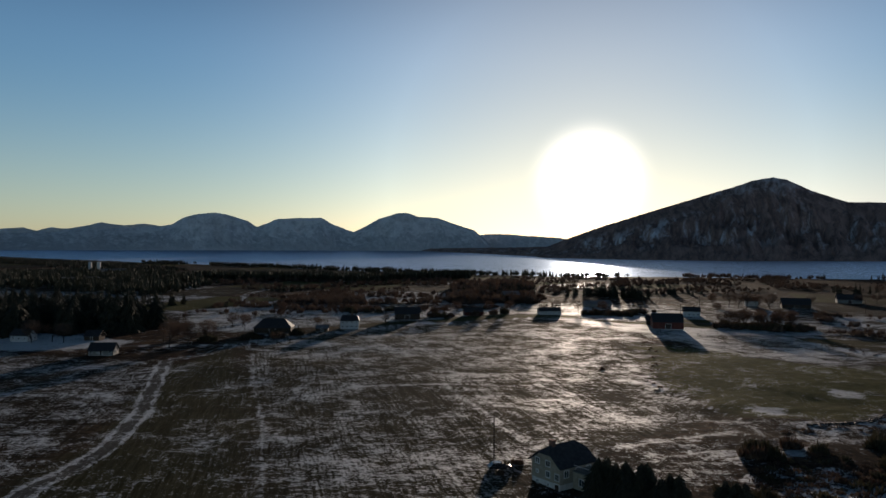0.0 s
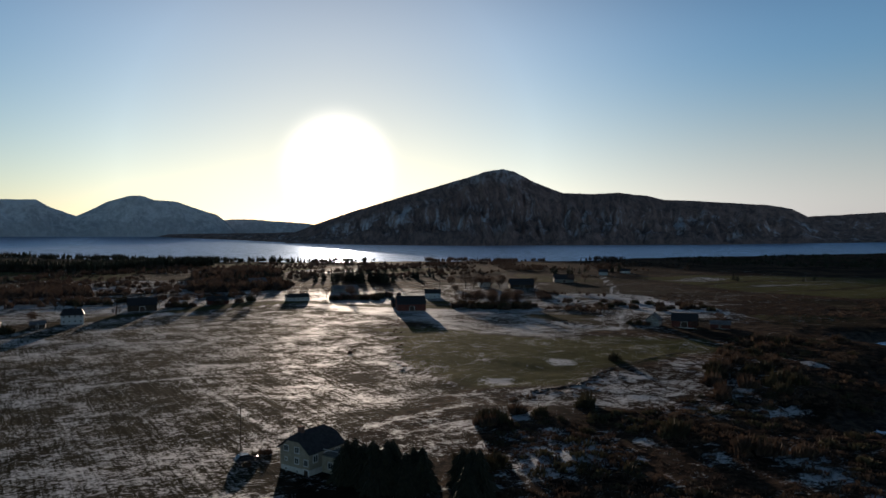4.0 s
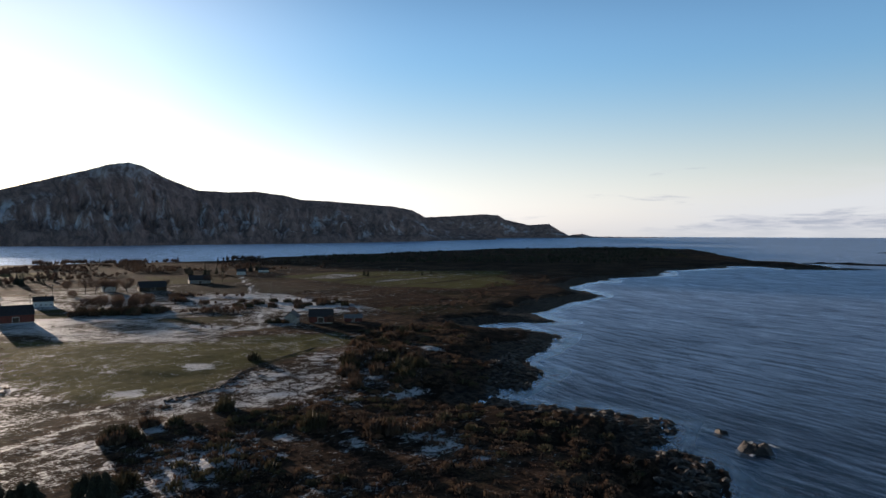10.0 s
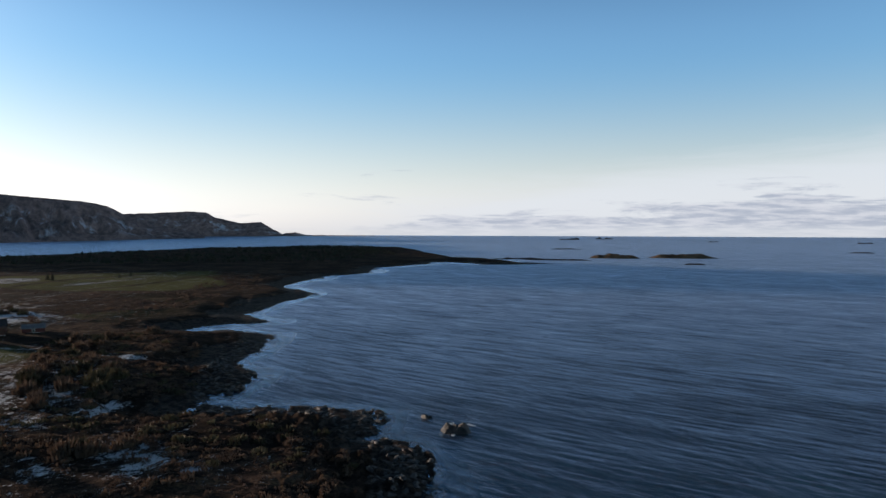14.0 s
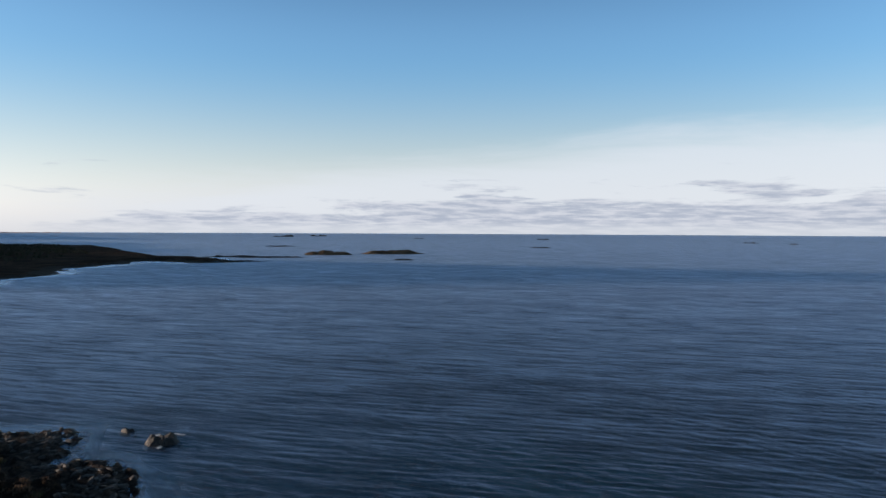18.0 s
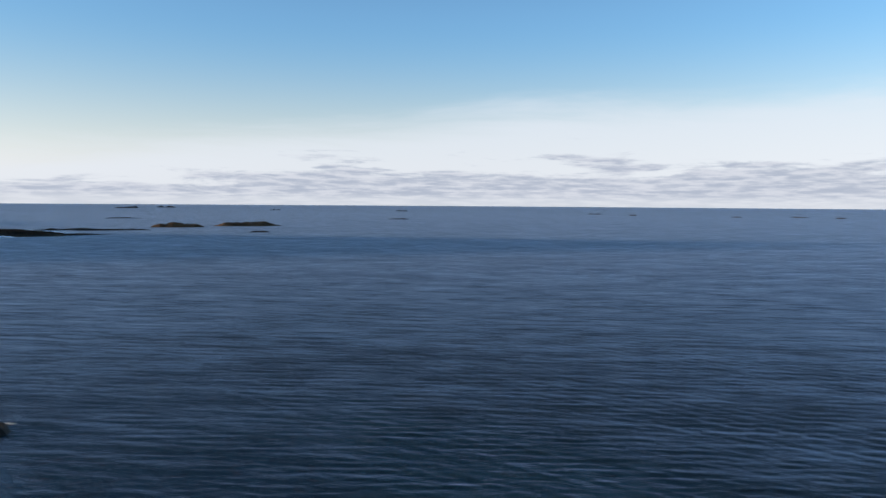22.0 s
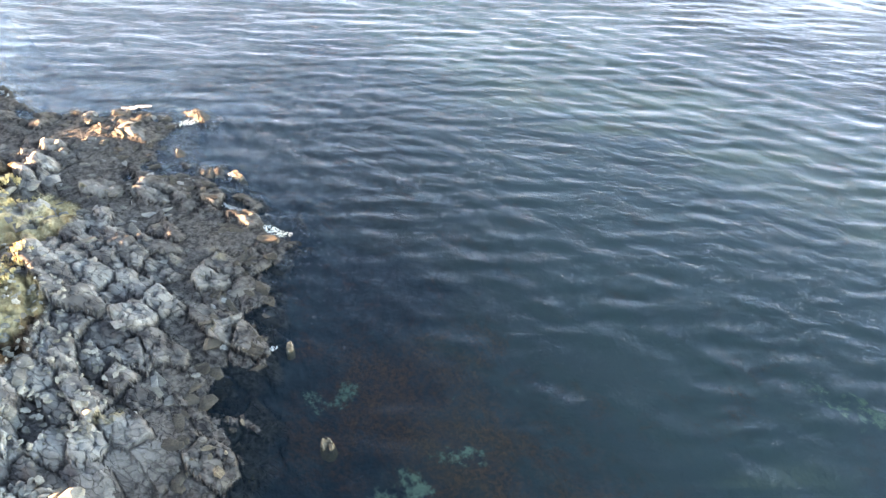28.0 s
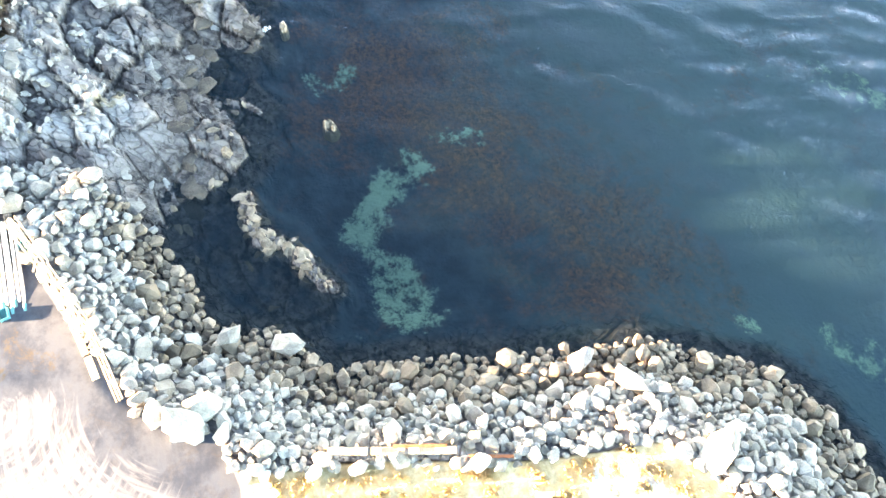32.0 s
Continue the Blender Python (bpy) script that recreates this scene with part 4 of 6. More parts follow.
RANGE = [(-46, 1.2), (-38, 1.0), (-32, 0.85), (-28.9, 0.95), (-26.8, 1.15), (-24.2, 1.3), (-21.9, 1.45), (-20.9, 1.64), (-20.1, 2.17), (-19.1, 2.44), (-17.8, 2.6), (-16.6, 2.36), (-15.3, 1.94), (-14.7, 1.51), (-14, 1.78), (-13.2, 2.14), (-11.4, 2.26), (-9.7, 2.28), (-8.8, 1.75), (-7.2, 1.17), (-6.3, 1.59), (-5.2, 2.23), (-3.8, 2.69), (-2.9, 2.74), (-2, 2.43), (-0.4, 2.35), (0.7, 1.94), (2.5, 1.36), (3.2, 0.81), (3.9, 0.04), (4.3, -0.2)]
ridge_land("mountain", -46, 4.3, lerp((-46, 4250), (4.3, 4300)), lerp((-46, 4520), (4.3, 4520)), lerp((-46, 4640), (4.3, 4640)), RANGE, M_FAR_HAZE, 0.25, "snow-dusted mountains on the far side of the fjord, haze put into their pale blue colour", 151)
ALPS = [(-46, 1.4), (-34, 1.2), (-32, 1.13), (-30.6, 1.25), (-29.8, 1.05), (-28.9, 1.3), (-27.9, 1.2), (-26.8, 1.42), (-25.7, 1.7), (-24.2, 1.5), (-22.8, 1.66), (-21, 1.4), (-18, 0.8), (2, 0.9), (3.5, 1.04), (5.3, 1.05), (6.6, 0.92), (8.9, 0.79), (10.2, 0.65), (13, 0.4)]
ridge_land("mountain", -46, 13, lerp((-46, 4660), (13, 4660)), lerp((-46, 4760), (13, 4760)), lerp((-46, 4850), (13, 4850)), ALPS, M_FAR_HAZE, 0.2, "white alpine peaks on the horizon, haze put into their colour", 171)
TONGUE = [(-2, -0.3), (-1, -0.12), (2, -0.06), (5, -0.03), (8, 0.05), (11, 0.1), (13, -0.2)]
ridge_land("headland", -2, 13, lerp((-2, 4300), (6, 3500), (13, 2850)), lerp((-2, 4350), (6, 3600), (13, 3000)), lerp((-2, 4400), (6, 3750), (13, 3200)), TONGUE, M_MOUNT, 0.1, "low wooded spit below the mountain", 191)

# ---- building blocks ----
class Mesh:
    """Collects boxes, prisms and blades of one part."""

    def __init__(self):
        self.v, self.f = [], []

    def add(self, verts, faces):
        n = len(self.v)
        self.v += [tuple(p) for p in verts]
        self.f += [tuple(n + i for i in f) for f in faces]
        return self

    def box(self, x0, x1, y0, y1, z0, z1):
        v = [(x, y, z) for z in (z0, z1) for y in (y0, y1) for x in (x0, x1)]
        return self.add(v, [(0, 2, 3, 1), (4, 5, 7, 6), (0, 1, 5, 4), (2, 6, 7, 3), (0, 4, 6, 2), (1, 3, 7, 5)])

    def rod(self, a, b, ra, rb=None, sides=6):
        a, b = Vector(a), Vector(b)
        rb = ra if rb is None else rb
        axis = (b - a).normalized()
        p = axis.orthogonal().normalized()
        q = axis.cross(p)
        ring = [p * math.cos(2 * math.pi * i / sides) + q * math.sin(2 * math.pi * i / sides) for i in range(sides)]
        v = [a + d * ra for d in ring] + [b + d * rb for d in ring]
        f = [(i, (i + 1) % sides, sides + (i + 1) % sides, sides + i) for i in range(sides)]
        return self.add(v, f + [tuple(range(sides - 1, -1, -1)), tuple(range(sides, 2 * sides))])

    def loft(self, outlines, caps=True):
        """Skin over closed outlines of equal length."""
        n = len(outlines[0])
        v = [p for o in outlines for p in o]
        f = [(k * n + i, k * n + (i + 1) % n, (k + 1) * n + (i + 1) % n, (k + 1) * n + i) for k in range(len(outlines) - 1) for i in range(n)]
        if caps:
            f += [tuple(range(n - 1, -1, -1)), tuple(range((len(outlines) - 1) * n, len(outlines) * n))]
        return self.add(v, f)

    def data(self, name, mat, smooth=False):
        me = bpy.data.meshes.new(name)
        me.from_pydata(self.v, [], self.f)
        me.materials.append(mat)
        if smooth:
            me.polygons.foreach_set("use_smooth", [True] * len(me.polygons))
        me.update()
        return me


def part(name, mesh, mat, parent, label="", smooth=False):
    ob = new(name, mesh if isinstance(mesh, bpy.types.Mesh) else mesh.data(name, mat, smooth))
    ob.parent = parent
    return tagged(ob, label) if label else ob


def thing(name, label, category, m, group=""):
    ob = new(name)
    ob.empty_display_size = 0.5
    ob.matrix_world = m
    return tagged(ob, label, category, group)


def on_ground(x, y, turn=0.0, sink=0.0, scale=1.0):
    return pose(x, y, float(z_at(x, y)[0]) - sink, 0, 0, turn) @ Matrix.Scale(scale, 4)


# ---- houses and barns ----
def window(parent, x, y, z, wide, high, out, name="window"):
    """A framed window on a wall: out is '+x', '-x', '+y' or '-y'."""
    sign, axis = (1 if out[0] == "+" else -1), out[1]
    f = Mesh()

    def slab(mesh, u0, u1, z0, z1, d0, d1):
        d0, d1 = sorted((sign * d0, sign * d1))
        if axis == "x":
            mesh.box(x + d0, x + d1, y + u0, y + u1, z + z0, z + z1)
        else:
            mesh.box(x + u0, x + u1, y + d0, y + d1, z + z0, z + z1)

    t = 0.11
    slab(f, -wide / 2 - t, wide / 2 + t, -t, 0, 0.002, 0.07)
    slab(f, -wide / 2 - t, wide / 2 + t, high, high + t, 0.002, 0.07)
    slab(f, -wide / 2 - t, -wide / 2, 0, high, 0.002, 0.07)
    slab(f, wide / 2, wide / 2 + t, 0, high, 0.002, 0.07)
    slab(f, -0.03, 0.03, 0, high, 0.002, 0.06)
    w_ob = part(name, f, M_TRIM, parent, "white-framed window")
    g = Mesh()
    slab(g, -wide / 2, -0.03, 0, high, 0.002, 0.02)
    slab(g, 0.03, wide / 2, 0, high, 0.002, 0.02)
    part("pane", g, M_PANE, w_ob)
    return w_ob


def gable_wall(mesh, lx, wy, z0, eave, ridge, thick=0.2):
    """Four walls with pointed ends along x."""
    for s in (-1, 1):
        mesh.box(-lx / 2, lx / 2, s * wy / 2 - (thick if s > 0 else 0), s * wy / 2 + (thick if s < 0 else 0), z0, eave)
        x0, x1 = (s * lx / 2 - thick, s * lx / 2) if s > 0 else (s * lx / 2, s * lx / 2 + thick)
        out = [(-wy / 2 + thick, z0), (wy / 2 - thick, z0), (wy / 2 - thick, eave), (0, ridge), (-wy / 2 + thick, eave)]
        mesh.loft([[(x0, y, z) for y, z in out], [(x1, y, z) for y, z in out]])


def gable_roof(mesh, lx, wy, eave, ridge, over=0.45, thick=0.18, hip=0.0):
    rise = (ridge - eave) / (wy / 2)
    for s in (-1, 1):
        lo = (s * (wy / 2 + over), eave - rise * over)
        e = lx / 2 + over
        top, bot = [], []
        for dz, bag in ((thick, top), (0.02, bot)):
            bag += [(-e, lo[0], lo[1] + dz), (e, lo[0], lo[1] + dz), (e - hip, 0, ridge + dz), (-e + hip, 0, ridge + dz)]
        mesh.loft([bot, top])
    if hip:
        for s in (-1, 1):
            e = lx / 2 + over
            lo = wy / 2 + over
            zlo = eave - rise * over
            v = [(s * e, -lo, zlo + thick), (s * e, lo, zlo + thick), (s * (e - hip), 0, ridge + thick), (s * e, -lo, zlo), (s * e, lo, zlo), (s * (e - hip), 0, ridge)]
            mesh.add(v, [(0, 1, 2), (5, 4, 3), (0, 3, 4, 1), (1, 4, 5, 2), (2, 5, 3, 0)])


def building(name, label, x, y, turn, lx, wy, eave, ridge, wall, roof, cols=3, storeys=1, plinth=0.5, chimney=True, door="+y", group="houses of the farms", big_door=False, hip=0.0, category="house"):
    h = thing(name, label, category, on_ground(x, y, turn, 0.25, 0.82), group)
    if plinth:
        part("plinth", Mesh().box(-lx / 2 + 0.04, lx / 2 - 0.04, -wy / 2 + 0.04, wy / 2 - 0.04, -0.8, plinth), M_PLINTH, h)
    m = Mesh()
    gable_wall(m, lx, wy, plinth, eave, eave + 0.02 if hip else ridge)
    part("wall", m, wall, h)
    m = Mesh()
    gable_roof(m, lx, wy, eave, ridge, hip=hip)
    roof_ob = part("roof", m, roof, h)
    if chimney:
        part("chimney", Mesh().box(lx * 0.1, lx * 0.1 + 0.8, -0.35, 0.35, ridge - 0.6, ridge + 1.0).box(lx * 0.1 - 0.06, lx * 0.1 + 0.86, -0.41, 0.41, ridge + 1.0, ridge + 1.12), M_BRICK, roof_ob)
    for s in range(storeys):
        z = plinth + 0.9 + 2.6 * s
        if z + 1.1 > eave:
            break
        for c in range(cols):
            u = (c + 0.5) / cols * lx - lx / 2
            for side in ("-y", "+y"):
                if s == 0 and side == door and c == cols // 2:
                    continue
                window(h, u, (wy / 2) * (1 if side[0] == "+" else -1), z, 0.9, 1.1, side)
        for side in ("-x", "+x"):
            for u in (-wy / 4, wy / 4):
                window(h, (lx / 2) * (1 if side[0] == "+" else -1), u, z, 0.9, 1.1, side)
    if cols and not hip:
        window(h, -lx / 2, 0, eave + 0.1, 0.8, 0.9, "-x")
        window(h, lx / 2, 0, eave + 0.1, 0.8, 0.9, "+x")
    s = 1 if door[0] == "+" else -1
    wide, high = (3.2, 3.0) if big_door else (0.95, 2.05)
    d0, d1 = sorted((s * (wy / 2 + 0.005), s * (wy / 2 + 0.08)))
    d = part("door", Mesh().box(-wide / 2, wide / 2, d0, d1, plinth, plinth + high), M_DOOR, h)
    part("door_frame", Mesh().box(-wide / 2 - 0.14, -wide / 2, d0, d1 + 0.01 * s, plinth, plinth + high + 0.14).box(wide / 2, wide / 2 + 0.14, d0, d1 + 0.01 * s, plinth, plinth + high + 0.14).box(-wide / 2, wide / 2, d0, d1 + 0.01 * s, plinth + high, plinth + high + 0.14), M_TRIM, d)
    return h


def clipped_roof(mesh, lx, wy, eave, ridge, over=0.5, thick=0.2, clip=0.55, hip=1.5):
    """Gable roof whose ends are cut off aslant near the ridge."""
    rise = (ridge - eave) / (wy / 2)
    e, k, zc = lx / 2 + over, wy / 2 * (1 - clip), eave + (ridge - eave) * clip
    for s_ in (-1, 1):
        lo, zlo = s_ * (wy / 2 + over), eave - rise * over
        ring = [(-e, lo, zlo), (e, lo, zlo), (e, s_ * k, zc), (e - hip, 0, ridge), (-e + hip, 0, ridge), (-e, s_ * k, zc)]
        mesh.loft([[(x, y, z + 0.02) for x, y, z in ring], [(x, y, z + thick) for x, y, z in ring]])
        tri = [(s_ * e, -k, zc), (s_ * e, k, zc), (s_ * (e - hip), 0, ridge)]
        mesh.loft([[(x, y, z + 0.02) for x, y, z in tri], [(x, y, z + thick) for x, y, z in tri]])


def clipped_wall(mesh, lx, wy, z0, eave, ridge, thick=0.2, clip=0.55):
    for s_ in (-1, 1):
        mesh.box(-lx / 2, lx / 2, s_ * wy / 2 - (thick if s_ > 0 else 0), s_ * wy / 2 + (thick if s_ < 0 else 0), z0, eave)
        x0, x1 = (lx / 2 - thick, lx / 2) if s_ > 0 else (-lx / 2, -lx / 2 + thick)
        k, zc = (wy / 2 - thick) * (1 - clip), eave + (ridge - eave) * clip
        out = [(-wy / 2 + thick, z0), (wy / 2 - thick, z0), (wy / 2 - thick, eave), (k, zc), (-k, zc), (-wy / 2 + thick, eave)]
        mesh.loft([[(x0, y, z) for y, z in out], [(x1, y, z) for y, z in out]])


# ---- trees and scrub ----
def spruce_parts(rng, high, tiers=15, fronds=9, spread=0.21):
    t = Mesh().rod((0, 0, -0.3), (0, 0, high * 0.96), high * 0.018, 0.02, 7)
    c = Mesh()
    for k in range(tiers):
        f = k / (tiers - 1)
        z = high * (0.07 + 0.91 * f)
        reach = high * spread * (1 - f) ** (0.85 if spread < 0.25 else 0.68) * rng.uniform(0.75, 1.2) + 0.12
        for j in range(fronds):
            a = 2 * math.pi * (j + rng.random()) / fronds
            l = reach * rng.uniform(0.4, 1.45)
            ux, uy = math.cos(a), math.sin(a)
            wd = l * rng.uniform(0.12, 0.26)
            droop = l * rng.uniform(0.25, 0.5)
            p = [(0, 0, z), (ux * l * 0.5 - uy * wd, uy * l * 0.5 + ux * wd, z - droop * 0.35), (ux * l * 0.5 + uy * wd, uy * l * 0.5 - ux * wd, z - droop * 0.35), (ux * l, uy * l, z - droop), (ux * l * 0.5, uy * l * 0.5, z - droop * 0.1 + l * 0.08)]
            c.add(p, [(0, 1, 4), (0, 4, 2), (1, 3, 4), (4, 3, 2)])
    c.add([(0.1, 0, high * 0.93), (-0.05, 0.09, high * 0.93), (-0.05, -0.09, high * 0.93), (0, 0, high)], [(0, 1, 3), (1, 2, 3), (2, 0, 3)])
    return t, c


def grow(t, twigs, rng, at, way, length, r, level):
    end = at + way * length
    (t if level < 3 else twigs).rod(at, end, r, r * 0.62, 5 if level < 2 else 3)
    if level >= 5:
        return
    for _ in range(3 if level < 4 else 2):
        side = Vector((rng.uniform(-1, 1), rng.uniform(-1, 1), rng.uniform(-0.25, 0.75)))
        w2 = (way * 0.9 + side * 0.85).normalized()
        grow(t, twigs, rng, at + way * length * rng.uniform(0.6, 1.0), w2, length * rng.uniform(0.58, 0.8), r * 0.6, level + 1)


def bush_blades(mesh, rng, x, y, z, rad, high, count, width=0.05):
    """A clump of upright, splayed blades and twigs."""
    for _ in range(count):
        a, q = rng.uniform(0, 2 * math.pi), rng.random() ** 0.5
        bx, by = x + math.cos(a) * q * rad * 0.75, y + math.sin(a) * q * rad * 0.75
        hh = high * (1 - 0.6 * q * q) * rng.uniform(0.55, 1.1)
        lean = 0.5 * q * hh
        tx, ty = bx + math.cos(a) * lean + rng.uniform(-0.2, 0.2) * hh, by + math.sin(a) * lean + rng.uniform(-0.2, 0.2) * hh
        b = rng.uniform(0, math.pi)
        ww = width * rng.uniform(0.6, 1.6)
        mesh.add([(bx - math.cos(b) * ww, by - math.sin(b) * ww, z - 0.15), (bx + math.cos(b) * ww, by + math.sin(b) * ww, z - 0.15), ((bx + tx) / 2 + math.cos(b) * ww * 1.7, (by + ty) / 2 + math.sin(b) * ww * 1.7, z + hh * 0.55), (tx, ty, z + hh), ((bx + tx) / 2 - math.cos(b) * ww * 1.7, (by + ty) / 2 - math.sin(b) * ww * 1.7, z + hh * 0.5)], [(0, 1, 2, 4), (4, 2, 3)])


SPRUCES = []
for k, high in enumerate((9.0, 11.0, 7.0, 10.0, 7.0, 6.0, 8.0)):
    t, c = spruce_parts(random.Random(300 + k), high, 16 if k < 4 else 24, 13 if k < 4 else 22, 0.23 if k < 4 else 0.4)
    SPRUCES.append((t.data("trunk", M_BARK, True), c.data("crown", M_NEEDLE), high))
BARE = []
for k in range(3):
    t, tw = Mesh(), Mesh()
    grow(t, tw, random.Random(330 + k), Vector((0, 0, -0.3)), Vector((0.03, 0.02, 1)).normalized(), 2.6, 0.22, 0)
    rg = random.Random(340 + k)
    for _ in range(1300):
        v = Vector((rg.gauss(0, 1), rg.gauss(0, 1), rg.gauss(0, 1))).normalized() * rg.random() ** 0.4
        a = Vector((v.x * 3.2, v.y * 3.2, 5.6 + v.z * 2.8))
        w2 = Vector((v.x, v.y, v.z * 0.7 + 0.6)).normalized()
        q = a + w2 * rg.uniform(0.5, 1.1)
        side = w2.orthogonal().normalized() * 0.05
        tw.add([a - side, a + side, q], [(0, 1, 2)])
    BARE.append((t.data("trunk", M_BARK, True), tw.data("crown", M_TWIG)))
BUSHES = []
for k in range(4):
    m, rng = Mesh(), random.Random(350 + k)
    for _ in range(7):
        bush_blades(m, rng, rng.uniform(-0.6, 0.6), rng.uniform(-0.6, 0.6), 0, 0.8, rng.uniform(0.9, 1.7), 36, 0.045)
    BUSHES.append(m)
BUSH_DATA = [(m.data("foliage", M_SCRUB if i % 2 else M_JUNIPER), ) for i, m in enumerate(BUSHES)]


def spruce(x, y, high, rng, label="dark green spruce standing in rough grass", group="spruces", bushy=False):
    trunk, crown, own = SPRUCES[rng.randrange(4, 7) if bushy else rng.randrange(4)]
    t = thing("spruce_tree", label, "tree", on_ground(x, y, rng.uniform(0, 360), 0.1, high / own), group)
    part("trunk", trunk, None, t)
    part("crown", crown, None, t)


def bare_tree(x, y, high, rng, label="bare leafless broadleaf tree in winter", group="bare trees"):
    trunk, crown = BARE[rng.randrange(3)]
    t = thing("bare_tree", label, "tree", on_ground(x, y, rng.uniform(0, 360), 0.1, high / 8.6), group)
    part("trunk", trunk, None, t)
    part("crown", crown, None, t)


def bush(x, y, size, rng, label="dark bushy juniper on the heath", group="bushes on the heath"):
    ob = new("bush", BUSH_DATA[rng.randrange(4)][0])
    ob.matrix_world = on_ground(x, y, rng.uniform(0, 360), 0.1, size)
    return tagged(ob, label, "bush", group)


def far_tree(bag, rng, x, y, z, high, conifer=True):
    """A small tree of few faces for woods far off."""
    sides = 6
    if conifer:
        for k in range(4):
            z0, z1 = z + high * (0.08 + 0.2 * k), z + high * (0.42 + 0.195 * k)
            rr = high * (0.2 - 0.042 * k) * rng.uniform(0.85, 1.2)
            ring = [(x + math.cos(2 * math.pi * (i + rng.random() * 0.6) / sides) * rr * rng.uniform(0.6, 1.25), y + math.sin(2 * math.pi * (i + rng.random() * 0.6) / sides) * rr * rng.uniform(0.6, 1.25), z0 - rng.uniform(0, 0.05) * high) for i in range(sides)]
            bag.add([*ring, (x, y, min(z1, z + high))], [(i, (i + 1) % sides, sides) for i in range(sides)])
        bag.rod((x, y, z - 0.5), (x, y, z + high * 0.3), high * 0.02, None, 3)
    else:
        bag.rod((x, y, z - 0.5), (x, y, z + high * 0.5), high * 0.025, None, 3)
        bush_blades(bag, rng, x, y, z + high * 0.18, high * 0.4, high * 0.8, 44, high * 0.02)


def woods(name, label, spots, seed, high, mat, conifer=1.0):
    rng, bag = random.Random(seed), Mesh()
    zz = z_at([p[0] for p in spots], [p[1] for p in spots])
    for (x, y), z in zip(spots, zz):
        if z > 0.4:
            far_tree(bag, rng, x, y, float(z), rng.uniform(*high), rng.random() < conifer)
    return tagged(new(name, bag.data(name, mat)), label, "woods", kind="stuff")


def scatter(poly, count, seed, keep=None):
    rng, out = random.Random(seed), []
    xs, ys = [p[0] for p in poly], [p[1] for p in poly]
    pts = np.array([(rng.uniform(min(xs), max(xs)), rng.uniform(min(ys), max(ys))) for _ in range(count * 6)])
    ok = inside([tuple(map(float, p)) for p in poly], pts[:, 0], pts[:, 1]) > 0
    if keep is not None:
        ok &= fbm(pts[:, 0] / keep[0], pts[:, 1] / keep[0], 3, seed) > keep[1]
    return [tuple(p) for p in pts[ok][:count]]

